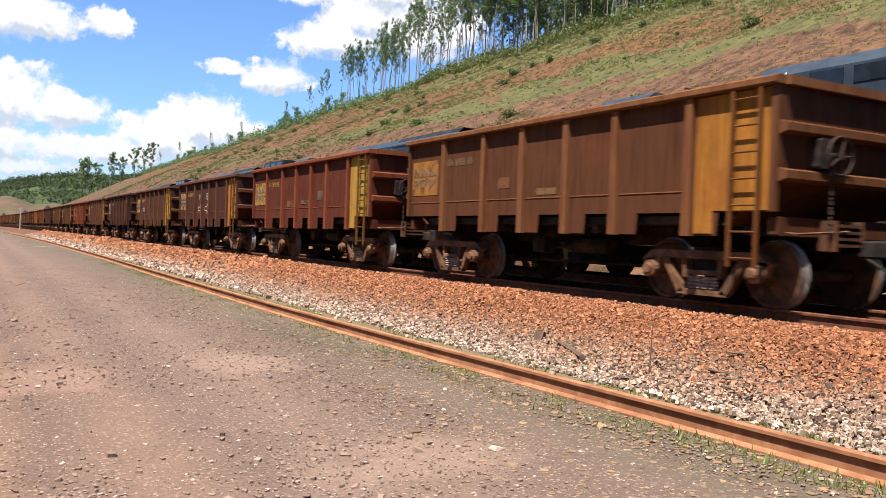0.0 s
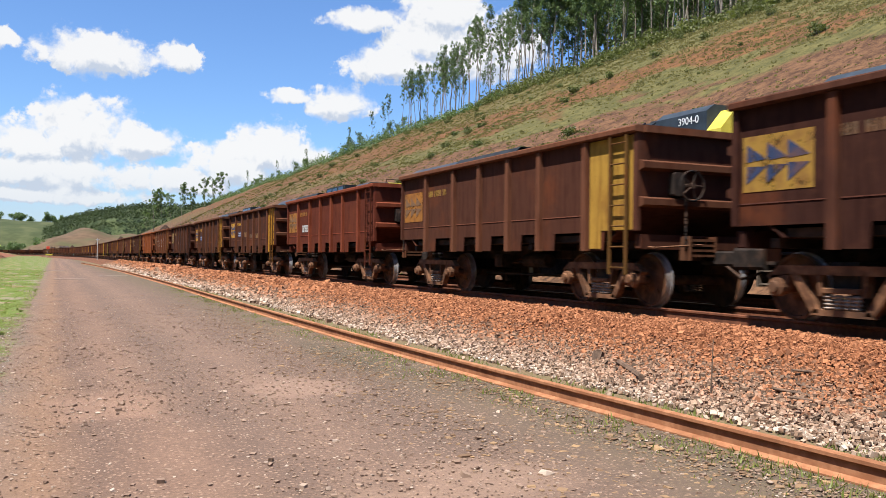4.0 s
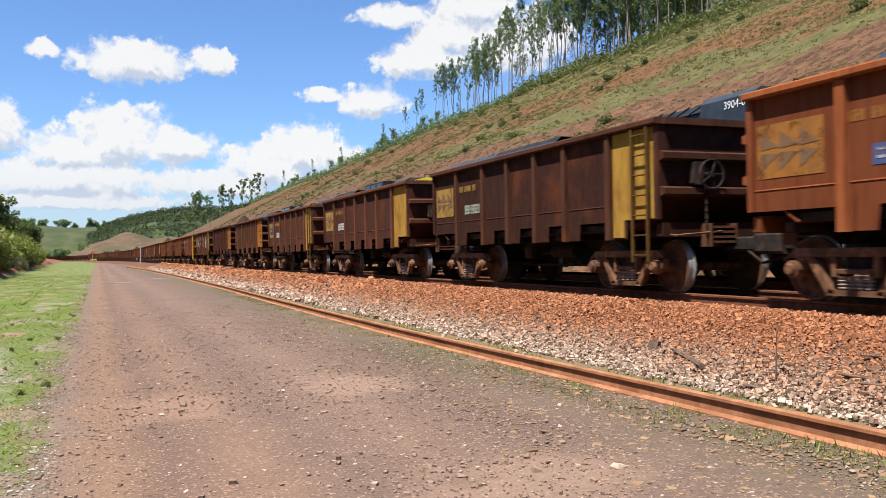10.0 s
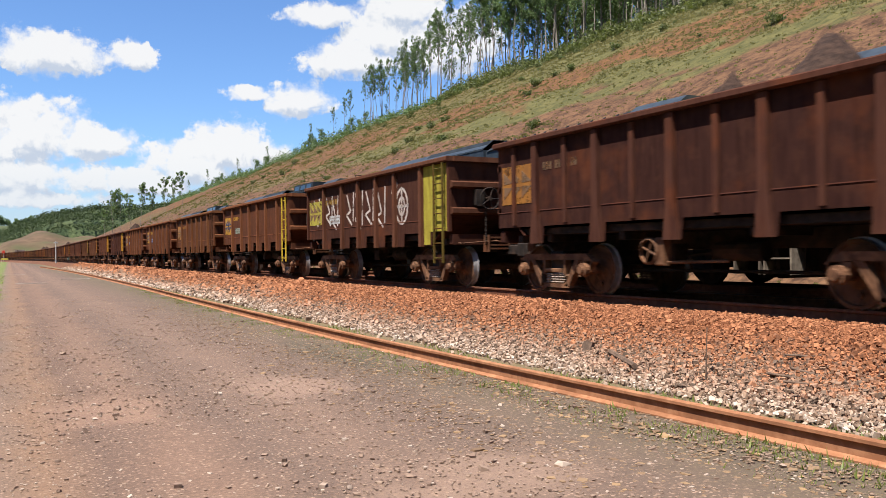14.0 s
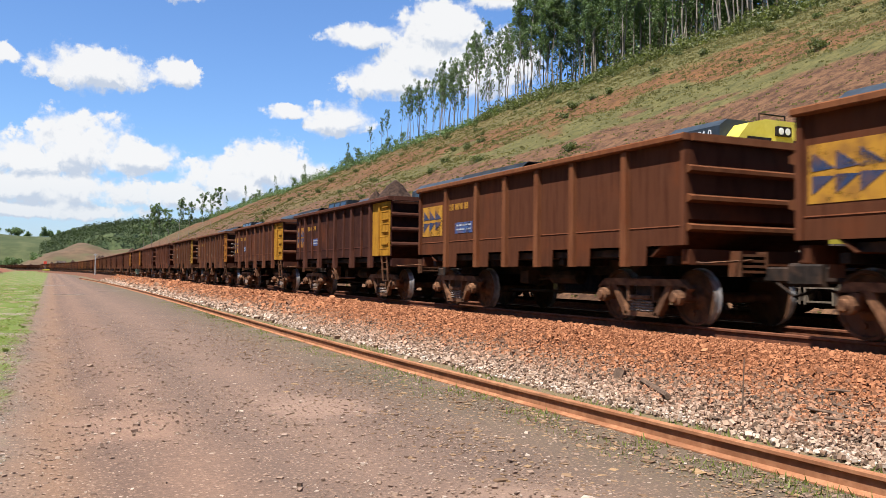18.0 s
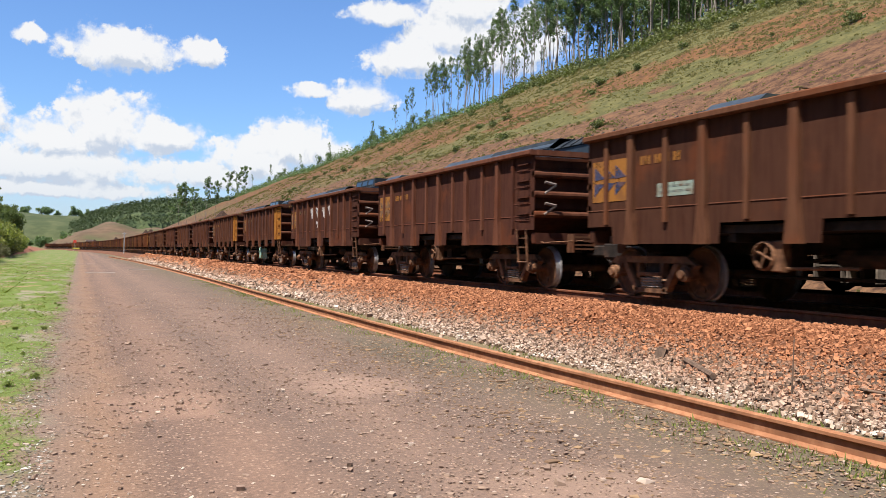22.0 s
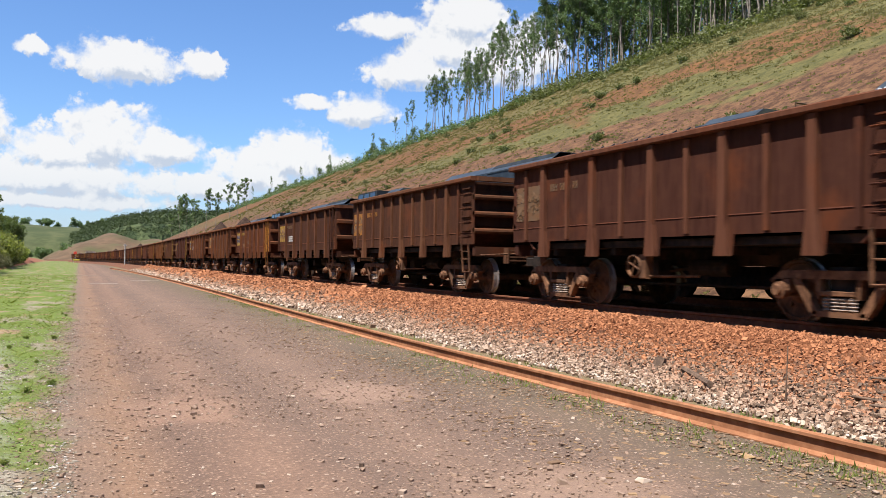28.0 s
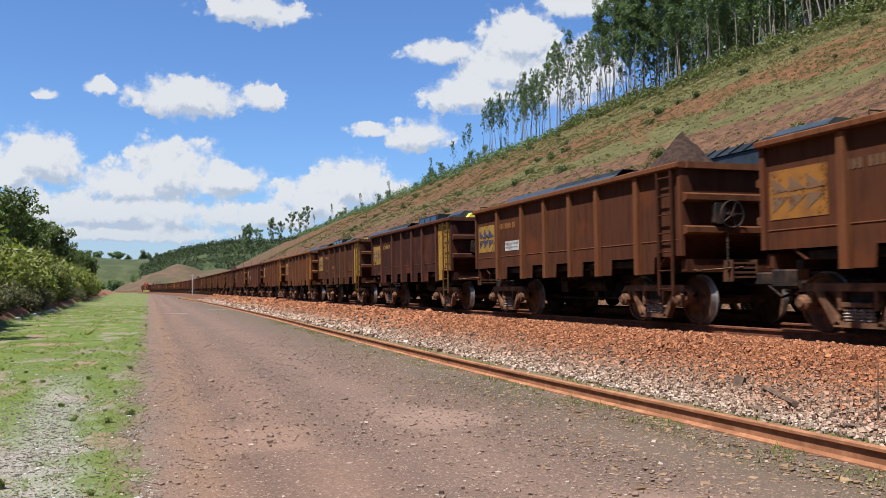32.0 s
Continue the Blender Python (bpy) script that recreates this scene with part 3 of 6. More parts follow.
BANK = [(6.55, -0.05), (6.9, 0.05), (7.5, 0.22), (8.3, 0.50), (8.75, 0.60), (9.2, 0.62), (17.4, 0.6), (18.3, -0.1)]


def bank_z(x):
    for (xa, za), (xb, zb) in zip(BANK, BANK[1:]):
        if xa <= x <= xb:
            return za + (zb - za) * (x - xa) / (xb - xa)
    return 0.0


def make_ballast():
    pts = [line(s) for s in steps(-60, 180, 6) + steps(180, 640, 10)]
    v, f = sweep([(a - XC, u) for a, u in BANK], [(x, y, 0, h) for x, y, h in pts])
    ob = part("ballast_bed", raw_mesh("ballast_bed", v, f, BED), BED)
    tagged(ob, "low bank of crushed red stone carrying the tracks", "ballast", kind="structure")
    return ob


ballast_bed = make_ballast()


def make_under_shade():
    """A black strip between and under the rails: shade below the train put into colour."""
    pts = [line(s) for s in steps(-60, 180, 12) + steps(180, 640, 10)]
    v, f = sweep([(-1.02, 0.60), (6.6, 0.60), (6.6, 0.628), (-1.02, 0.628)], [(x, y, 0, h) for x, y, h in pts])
    part("ore_dust", raw_mesh("ore_dust", v, f, UNDERSHADE), UNDERSHADE, ballast_bed, "black strip between the rails for the shade under the train")


make_under_shade()


def stone_shapes(count, rng):
    cube = np.array([(-1, -1, -1), (1, -1, -1), (1, 1, -1), (-1, 1, -1), (-1, -1, 1), (1, -1, 1), (1, 1, 1), (-1, 1, 1)], float)
    return [cube * rng.uniform(0.55, 1.0, (8, 3)) * rng.uniform(0.7, 1.25, (1, 3)) for _ in range(count)]


CUBE_F = np.array([(0, 3, 2, 1), (4, 5, 6, 7), (0, 1, 5, 4), (1, 2, 6, 5), (2, 3, 7, 6), (3, 0, 4, 7)])


def scatter(xyz, size, rng, flat=0.75, tilt=0.8):
    """Vertices and faces of many small tumbled stones."""
    shapes = np.array(stone_shapes(24, rng))
    n = len(xyz)
    v = shapes[rng.integers(0, 24, n)] * (size[:, None, None] * 0.5)
    a, b = rng.uniform(0, 6.283, n), rng.normal(0, tilt, n)
    ca, sa, cb, sb = np.cos(a)[:, None], np.sin(a)[:, None], np.cos(b)[:, None], np.sin(b)[:, None]
    x, y, z = v[:, :, 0], v[:, :, 1], v[:, :, 2] * flat
    y, z = y * cb - z * sb, y * sb + z * cb
    x, y = x * ca - y * sa, x * sa + y * ca
    v = np.stack([x, y, z], 2) + xyz[:, None, :]
    f = (CUBE_F[None] + (np.arange(n) * 8)[:, None, None]).reshape(-1, 4)
    return v.reshape(-1, 3).tolist(), f.tolist()


def make_stones():
    rng = np.random.default_rng(4)
    bz = np.vectorize(bank_z)
    xyz, size = [], []
    for y0, y1, n, s in ((1.5, 12, 46000, 0.037), (12, 26, 32000, 0.047), (26, 60, 15000, 0.1), (60, 130, 9000, 0.2)):
        x = 6.42 + 2.98 * rng.beta(1.2, 0.85, n)
        y = rng.uniform(y0, y1, n)
        xyz.append(np.stack([x, y, bz(x) + rng.uniform(0, 0.05, n)], 1))
        size.append(s * rng.lognormal(0, 0.28, n))
    xyz, size = np.concatenate(xyz), np.concatenate(size)
    v, f = scatter(xyz, size, rng, 0.95)
    ob = part("ballast_stones", raw_mesh("ballast_stones", v, f, BALLAST), BALLAST, ballast_bed)
    tagged(ob, "loose crushed ballast stones, red above and pale at the toe", kind="stuff")
    # strays at the foot of the bank, each a piece of its own
    shapes = []
    for i in range(8):
        sv, sf = scatter(np.zeros((1, 3)), np.array([0.06]), rng)
        shapes.append(raw_mesh("stone", sv, sf, BALLAST))
    for i in range(290):
        x, y = 6.0 + 0.9 * rng.beta(2.4, 1.2), rng.uniform(3.2, 16)
        part("stone", shapes[i % 8], BALLAST, ballast_bed, at=pose(x, y, bank_z(x) + 0.02, rng.uniform(-20, 20), rng.uniform(-20, 20), rng.uniform(0, 360)))


make_stones()


# ---- the loose rail beside the road ----
def make_loose_rail():
    def bend(y):
        if y < 42:
            return 5.72 - 0.30 * math.sin(min(1.0, max(0.0, (y - 2) / 14)) * math.pi / 2) + 0.35 * max(0.0, (y - 16) / 26) ** 1.5
        t = (y - 42) / 108
        return 5.77 + 0.35 * math.sin(t * math.pi * 0.9) - 1.5 * t * t
    ys = steps(-14, 60, 1.0) + steps(60, 152, 3.0)
    pts = [(bend(y), y, 0.0, -math.atan((bend(y + 0.2) - bend(y - 0.2)) / 0.4)) for y in ys]
    ob = thing("loose_rail", "long rusty orange rail lying on the dirt beside the road", "rail")
    foot = [(-0.075, 0), (0.075, 0), (0.075, 0.014), (0.012, 0.036), (-0.012, 0.036), (-0.075, 0.014)]
    web = [(-0.012, 0.036), (0.012, 0.036), (0.010, 0.138), (-0.010, 0.138)]
    head = [(-0.010, 0.138), (0.010, 0.138), (0.037, 0.148), (0.037, 0.176), (0.028, 0.186), (-0.028, 0.186), (-0.037, 0.176), (-0.037, 0.148)]
    for name, outline in (("rail_foot", foot), ("rail_web", web), ("rail_head", head)):
        v, f = sweep(outline, pts)
        part(name, raw_mesh(name, v, f, RAILRUST), RAILRUST, ob)
    return bend


rail_x = make_loose_rail()


# ---- ore wagons ----
END = 5.08                   # half the body's length
WB, BOGIE = 0.975, 3.58       # half the wheelbase; the bogies' distance from the middle
RW = 0.457


def bogie_parts(wagon, yc):
    """One bogie: bolster, side frames, springs and two wheelsets."""
    mb = MB()
    mb.cut(-1.12, 1.12, yc - 0.2, yc + 0.2, 0.42, 0.80)
    mb.tube((0, yc, 0.8), (0, yc, 0.98), 0.25, n=12)
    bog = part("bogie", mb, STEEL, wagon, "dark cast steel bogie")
    for sx in (-1, 1):
        x0, x1 = sorted((sx * 1.07, sx * 1.2))
        mb = MB()
        # arched top member, thin raking arms and a short bottom member as one casting
        mb.prism([(yc - 1.20, 0.60), (yc - 0.98, 0.75), (yc + 0.98, 0.75), (yc + 1.20, 0.60), (yc + 1.14, 0.55), (yc + 0.90, 0.63), (yc - 0.90, 0.63), (yc - 1.14, 0.55)], "x", x0, x1)
        for s in (-1, 1):
            mb.prism([(yc + s * 0.80, 0.64), (yc + s * 0.66, 0.64), (yc + s * 0.33, 0.14), (yc + s * 0.46, 0.14)], "x", x0, x1)
            mb.prism([(yc + s * 0.37, 0.64), (yc + s * 0.30, 0.64), (yc + s * 0.30, 0.36), (yc + s * 0.35, 0.36)], "x", x0, x1)
            mb.prism([(yc + s * (WB - 0.15), 0.62), (yc + s * (WB + 0.17), 0.62), (yc + s * (WB + 0.13), 0.42), (yc + s * (WB - 0.11), 0.42)], "x", x0, x1)
        mb.prism([(yc - 0.46, 0.11), (yc + 0.46, 0.11), (yc + 0.42, 0.19), (yc - 0.42, 0.19)], "x", x0, x1)
        part("side_frame", mb, FRAME, bog, "rust brown cast side frame with raking arms")
        mb = MB()
        for k in range(4):
            yy = yc - 0.21 + k * 0.14
            for j in range(8):
                mb.tube((sx * 1.15, yy, 0.19 + j * 0.024), (sx * 1.15, yy, 0.214 + j * 0.024), 0.066 if j % 2 else 0.035, 0.035 if j % 2 else 0.066, 8, False)
        tagged(part("spring", mb, SPRING, bog, "coil springs in a sunlit pale tone"), kind="stuff")
        part("bolster_end", MB().cut(*sorted((sx * 1.03, sx * 1.22)), yc - 0.27, yc + 0.27, 0.40, 0.47, 0.01), FRAME, bog, "flat end of the bolster over the springs")
        for s in (-1, 1):
            mb = MB()
            mb.lathe([(sx * 0.16, 0.001), (sx * 0.16, 0.07), (sx * 0.11, 0.085), (sx * 0.10, 0.125), (0.0, 0.13)], (sx * 1.18, yc + s * WB, RW), 14)
            part("bearing_cap", mb, FRAME, bog, "round axle bearing cap")
    for s in (-1, 1):
        mb = MB()
        for sx in (-1, 1):
            mb.lathe([(sx * -0.072, 0.09), (sx * -0.072, RW + 0.026), (sx * -0.045, RW + 0.028), (sx * -0.04, RW + 0.004), (sx * 0.065, RW - 0.003), (sx * 0.07, RW - 0.05),
                      (sx * 0.035, RW - 0.065), (sx * 0.02, 0.2), (sx * 0.075, 0.12), (sx * 0.075, 0.08)], (sx * 0.815, 0, 0), 28)
        mb.tube((-1.15, 0, 0), (1.15, 0, 0), 0.085, n=12)
        for sx in (-1, 1):          # cast bosses on the plate let the turning be seen
            for k in range(3):
                a = k * 2.094
                mb.tube((sx * 0.84, 0.27 * math.cos(a), 0.27 * math.sin(a)), (sx * 0.87, 0.27 * math.cos(a), 0.27 * math.sin(a)), 0.045, n=8)
        me = mb.mesh("wheelset")
        me.materials.append(TREAD)
        me.materials.append(WHEELRIM)
        for p in me.polygons:            # the running surface is polished
            if abs(p.center.x) > 0.7 and math.hypot(p.center.y, p.center.z) > RW - 0.012:
                p.material_index = 1
        part("wheelset", me, TREAD, bog, "steel wheelset with rusty plates and bright treads", at=pose(0, yc + s * WB, RW))


def ladder(wagon, y0, y1, z0, z1, x, color):
    def stile(y):
        return MB().cut(x - 0.03, x + 0.01, y - 0.024, y + 0.024, z0, z1, 0.008)
    lad = part("ladder", stile(y0), PAINT, wagon, "steel rung ladder", color)
    part("stile", stile(y1), PAINT, lad, color=color)
    n = 7
    for i in range(n):
        z = z0 + 0.12 + (z1 - z0 - 0.25) * i / (n - 1)
        part("rung", MB().tube((x - 0.01, y0, z), (x - 0.01, y1, z), 0.014, n=6), PAINT, lad, color=color)


def coupler(wagon, s):
    mb = MB()
    y0, y1 = sorted((s * 5.0, s * 5.95))
    mb.cut(-0.11, 0.11, y0, y1, 0.72, 0.96, 0.03)
    mb.cut(-0.2, 0.17, *sorted((s * 5.82, s * 6.12)), 0.66, 1.02, 0.05)
    mb.tube((0.35, s * 4.95, 0.8), (0.3, s * 5.5, 0.5), 0.025, n=6)
    mb.tube((0.3, s * 5.5, 0.5), (0.2, s * 6.05, 0.62), 0.025, n=6)
    part("coupler", mb, STEEL, wagon, "knuckle coupler with air hose")
    mb = MB()
    for k in range(4):
        mb.cut(-0.62, -0.10, *sorted((s * 5.1, s * 5.3)), 0.86 + k * 0.085, 0.9 + k * 0.085, 0.006)
    mb.box(-0.65, -0.62, *sorted((s * 5.06, s * 5.32)), 0.8, 1.2)
    mb.box(-0.11, -0.08, *sorted((s * 5.06, s * 5.32)), 0.8, 1.2)
    part("end_step", mb, PAINT, wagon, "slatted steel end step", (0.085, 0.04, 0.022))
    mb = MB()
    mb.tube((-1.3, s * 5.0, 1.02), (-1.3, s * 5.22, 1.0), 0.02, n=6)
    mb.tube((-1.3, s * 5.22, 1.0), (-0.4, s * 5.3, 1.06), 0.018, n=6)
    part("uncoupling_lever", mb, FRAME, wagon, "bent uncoupling lever")


def heap(seed, peaks, low):
    """The ore load: a rough surface with one or more heaps, (y, height, radius)."""
    nx, ny = 14, 46
    v, f = [], []
    for j in range(ny + 1):
        for i in range(nx + 1):
            x, y = -1.44 + 2.88 * i / nx, -4.96 + 9.92 * j / ny
            z = low + 0.10 * noise.noise(Vector((x * 1.3, y * 0.8, seed))) + 0.05 * noise.noise(Vector((x * 5, y * 5, seed)))
            for py, ph, pr in peaks:
                z = max(z, low + ph - (ph / pr) * math.hypot(x * 0.9, y - py) + 0.07 * noise.noise(Vector((x * 4, y * 4, seed + 5))))
            v.append((x, y, z))
    f = [(j * (nx + 1) + i, j * (nx + 1) + i + 1, (j + 1) * (nx + 1) + i + 1, (j + 1) * (nx + 1) + i) for j in range(ny) for i in range(nx)]
    return raw_mesh("ore_load", v, f, ORE)


def shell(wagon, col, dark):
    """What both wagon bodies share: floor, sill, rim, couplers, bogies, brake gear."""
    mb = MB()
    mb.box(-1.38, 1.38, -END + 0.8, END - 0.8, 1.12, 1.24)
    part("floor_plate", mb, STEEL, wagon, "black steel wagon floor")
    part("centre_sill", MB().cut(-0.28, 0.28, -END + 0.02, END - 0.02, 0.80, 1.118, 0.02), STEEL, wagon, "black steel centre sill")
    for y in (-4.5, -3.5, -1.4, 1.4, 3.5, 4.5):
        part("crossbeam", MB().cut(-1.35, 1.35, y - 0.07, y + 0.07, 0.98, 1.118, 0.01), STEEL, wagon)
    mb = MB()
    for s in (-1, 1):
        mb.cut(*sorted((s * 1.44, s * 1.63)), -END - 0.03, END + 0.03, 2.89, 3.0, 0.02)
        mb.box(-1.45, 1.45, *sorted((s * (END - 0.10), s * (END + 0.09))), 2.882, 2.998)
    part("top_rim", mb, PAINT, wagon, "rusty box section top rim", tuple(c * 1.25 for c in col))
    mb = MB()
    mb.tube((-0.55, -0.9, 0.76), (-0.55, 0.05, 0.76), 0.15, n=12)
    mb.tube((-0.55, 0.05, 0.76), (-0.5, 1.2, 0.66), 0.03, n=6)
    mb.cut(-0.8, -0.5, 0.75, 1.1, 0.6, 0.9, 0.03)
    mb.tube((-0.4, -2.2, 0.45), (-0.4, 2.2, 0.45), 0.03, n=6)
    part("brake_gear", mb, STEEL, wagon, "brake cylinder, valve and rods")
    for s in (-1, 1):
        coupler(wagon, s)
    for yc in (-BOGIE, BOGIE):
        bogie_parts(wagon, yc)


POSTS_A = (-3.60, -2.04, -0.80, 0.50, 1.82, 3.42)
POSTS_B = ((-4.18, 0), (-3.46, 1), (-2.62, 0), (-1.74, 1), (-0.88, 0), (0.02, 1), (0.92, 0), (1.84, 1), (2.76, 0), (3.68, 1), (4.45, 0))


def side_sheet(s, cuts, z0=1.28, zk=0.96):
    """A side sheet whose lower edge drops to zk along the given stretches."""
    pts = [(-END, 2.9), (-END, z0)]
    for a, b in cuts:
        pts += [(a, z0), (a + 0.03, zk), (b - 0.03, zk), (b, z0)]
    pts += [(END, z0), (END, 2.9)]
    x0, x1 = sorted((s * 1.48, s * 1.5))
    mb = MB().prism(pts, "x", x0, x1)
    return mb


def seam(wagon, col):
    part("seam", MB().box(-1.51, -1.495, -END, END, 1.575, 1.592), PAINT, wagon, "worn pale seam along the side", tuple(c * 2.4 for c in col))


def wagon_a(name, col, panel, ladder_col, ends=2, wheel=True, has_ladder=True):
    """Wagon with seven posts a side, ladder at one corner and a hand brake wheel on the end."""
    wagon = thing(name, "", "ore wagon")
    shell(wagon, col, col)
    posts = list(POSTS_A)
    for s in (-1, 1):
        cuts = [(-4.12, -3.5)] + [(y - 0.50, y + 0.09) for y in posts[1:]]
        part("side_wall", side_sheet(s, cuts), PAINT, wagon, "rusty riveted steel side", col)
        for y in posts:
            x0, x1 = sorted((s * 1.5, s * 1.585))
            mb = MB()
            mb.prism([(y - 0.066, 2.88), (y + 0.066, 2.88), (y + 0.08, 0.95), (y - 0.08, 0.95)], "x", x0, x1)
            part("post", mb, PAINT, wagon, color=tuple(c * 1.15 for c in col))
        for y in (-END + 0.05, END - 0.05):
            mb = MB()
            mb.box(*sorted((s * 1.5, s * 1.56)), y - 0.05, y + 0.05, 1.28, 2.88)
            part("corner_post", mb, PAINT, wagon, color=tuple(c * 1.1 for c in col))
    for s in (-1, 1):
        mb = MB()
        mb.prism([(s * END, 2.88), (s * END, 1.68), (s * (END - 0.85), 1.1), (s * (END - 0.87), 1.12), (s * (END - 0.02), 1.70), (s * (END - 0.02), 2.88)], "x", -1.48, 1.48)
        part("end_wall", mb, PAINT, wagon, "rusty end wall toned down for shade, sloping in below", tuple(c * 0.8 for c in col))
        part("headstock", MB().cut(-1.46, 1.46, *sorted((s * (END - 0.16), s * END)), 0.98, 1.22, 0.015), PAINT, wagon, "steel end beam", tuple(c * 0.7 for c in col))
        zs = (1.75, 2.35) if ends == 2 else (1.55, 2.0, 2.45)
        for z in zs:
            mb = MB()
            if ends == 2:
                mb.prism([(s * END, z - 0.09), (s * (END + 0.13), z - 0.05), (s * (END + 0.13), z + 0.05), (s * END, z + 0.09)], "x", -1.52, 1.52)
            else:
                mb.prism([(s * END, z - 0.07), (s * (END + 0.11), z - 0.03), (s * (END + 0.11), z + 0.03), (s * END, z + 0.07)], "x", -1.52, 1.52)
            part("end_rib", mb, PAINT, wagon, color=tuple(c * 1.1 for c in col))
    seam(wagon, col)
    if panel:
        mb = MB()
        mb.box(-1.512, -1.5, -5.0, -3.7, 1.3, 2.87)
        mb.box(-1.512, -1.5, -4.03, -3.7, 0.99, 1.3)
        part("painted_panel", mb, PAINT, wagon, "worn yellow painted end panel", panel)
    if has_ladder:
        ladder(wagon, -4.84, -4.40, 0.55, 2.88, -1.585, ladder_col)
    if wheel:
        mb = MB()
        y, cx, cz = -END - 0.22, -0.60, 2.03
        ring = [(0.25 * math.cos(2 * math.pi * i / 20), 0.25 * math.sin(2 * math.pi * i / 20)) for i in range(20)]
        for (a, b), (c, d) in zip(ring, ring[1:] + ring[:1]):
            mb.tube((cx + a, y, cz + b), (cx + c, y, cz + d), 0.019, n=6)
        for k in range(5):
            a = k * 1.2566
            mb.tube((cx, y, cz), (cx + 0.24 * math.cos(a), y, cz + 0.24 * math.sin(a)), 0.014, n=6)
        mb.tube((cx, y - 0.03, cz), (cx, -END, cz), 0.05, n=10)
        gear = MB().cut(cx - 0.32, cx - 0.1, -END - 0.16, -END - 0.002, cz - 0.17, cz + 0.22, 0.03)
        part("gear_box", gear, STEEL, wagon, "hand brake gear box")
        chain = MB()
        for k in range(14):
            chain.tube((cx - 0.08 + 0.012 * (k % 2), -END - 0.16, cz - 0.2 - k * 0.062), (cx - 0.08 - 0.012 * (k % 2), -END - 0.17, cz - 0.26 - k * 0.062), 0.016 if k % 2 else 0.024, n=5)
        part("brake_chain", chain, STEEL, wagon, "hanging hand brake chain")
        part("brake_wheel", mb, STEEL, wagon, "round spoked hand brake wheel")
    return wagon


def wagon_b(name, col, panel, hooks=False):
    """Newer wagon: alternating wide and narrow posts, three end ribs, steps let into the corner."""
    wagon = thing(name, "", "ore wagon")
    shell(wagon, col, col)
    for s in (-1, 1):
        cuts = [(y - 0.2, y + 0.2) for y, wide in POSTS_B if wide]
        if hooks:                       # long low panels over the bogies, one knee between
            cuts = [(-4.4, -1.46), (-0.42, 0.22), (1.5, 4.3)]
        part("side_wall", side_sheet(s, cuts), PAINT, wagon, "smooth rusty steel side", col)
        for y, wide in POSTS_B:
            x0, x1 = sorted((s * 1.5, s * (1.585 if wide else 1.555)))
            mb = MB()
            if wide:
                mb.prism([(y - 0.075, 2.88), (y + 0.075, 2.88), (y + 0.085, 1.5), (y + 0.15, 0.95), (y - 0.15, 0.95), (y - 0.085, 1.5)], "x", x0, x1)
            else:
                mb.prism([(y - 0.055, 2.86), (y + 0.055, 2.86), (y + 0.045, 1.32), (y - 0.045, 1.32)], "x", x0, x1)
            part("panel_post" if y < -4 else "post", mb, PAINT, wagon, color=tuple(c * 1.12 for c in col))
    for s in (-1, 1):
        mb = MB()
        e = END - 0.14
        mb.prism([(s * e, 2.88), (s * e, 1.75), (s * (e - 0.75), 1.1), (s * (e - 0.77), 1.12), (s * (e - 0.02), 1.77), (s * (e - 0.02), 2.88)], "x", -1.48, 1.48)
        part("end_wall", mb, PAINT, wagon, "rusty end wall toned down for shade, sloping in below", tuple(c * 0.8 for c in col))
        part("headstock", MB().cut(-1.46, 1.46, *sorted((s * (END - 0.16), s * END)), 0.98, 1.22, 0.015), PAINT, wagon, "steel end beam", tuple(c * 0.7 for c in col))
        for z in (1.62, 2.05, 2.48):
            mb = MB()
            mb.tube((-1.5, s * (END - 0.03), z), (1.5, s * (END - 0.03), z), 0.075, n=10)
            part("end_rib", mb, PAINT, wagon, color=tuple(c * 1.2 for c in col))
        if hooks:
            for z in (1.75, 2.2):
                mb = MB()
                mb.tube((-1.28, s * (END + 0.08), z - 0.14), (-1.05, s * (END + 0.16), z + 0.05), 0.03, n=6)
                mb.tube((-1.05, s * (END + 0.16), z + 0.05), (-1.3, s * (END + 0.14), z + 0.1), 0.03, n=6)
                part("grab_hook", mb, PAINT, wagon, color=(0.2, 0.16, 0.13))
    seam(wagon, col)
    if panel:
        mb = MB()
        mb.box(-1.513, -1.5, -5.0, -4.28 if hooks else -3.58, 1.3, 2.87)
        part("painted_panel", mb, PAINT, wagon, "worn yellow painted corner panel", panel)
    steps_col = panel or tuple(c * 1.05 for c in col)
    for i in range(4):
        z = 1.62 + i * 0.36
        mb = MB()
        mb.box(-1.555, -1.5, -4.9, -4.45, z, z + 0.03)
        mb.box(-1.53, -1.5, -4.9, -4.45, z - 0.11, z - 0.09)
        mb.tube((-1.60, -4.92, z - 0.14), (-1.60, -4.4, z - 0.14), 0.013, n=6)
        mb.tube((-1.60, -4.92, z - 0.14), (-1.5, -4.92, z - 0.14), 0.013, n=6)
        mb.tube((-1.60, -4.4, z - 0.14), (-1.5, -4.4, z - 0.14), 0.013, n=6)
        part("step", mb, PAINT, wagon, "step with grab iron", steps_col)
    mb = MB()
    for y in (-4.75, -4.35):
        mb.tube((-1.5, y, 1.3), (-1.42, y + 0.06, 0.55), 0.03, n=6)
    for z in (0.58, 0.9, 1.1):
        mb.tube((-1.46, -4.75, z), (-1.46, -4.3, z), 0.015, n=6)
    part("stirrup", mb, FRAME, wagon, "steel foot stirrup")
    mb = MB()
    mb.lathe([(-0.02, 0.19), (0.0, 0.22), (0.04, 0.22), (0.06, 0.19)], (-1.36, 0.75, 0.78), 18)
    for k in range(4):
        a = k * 1.571 + 0.4
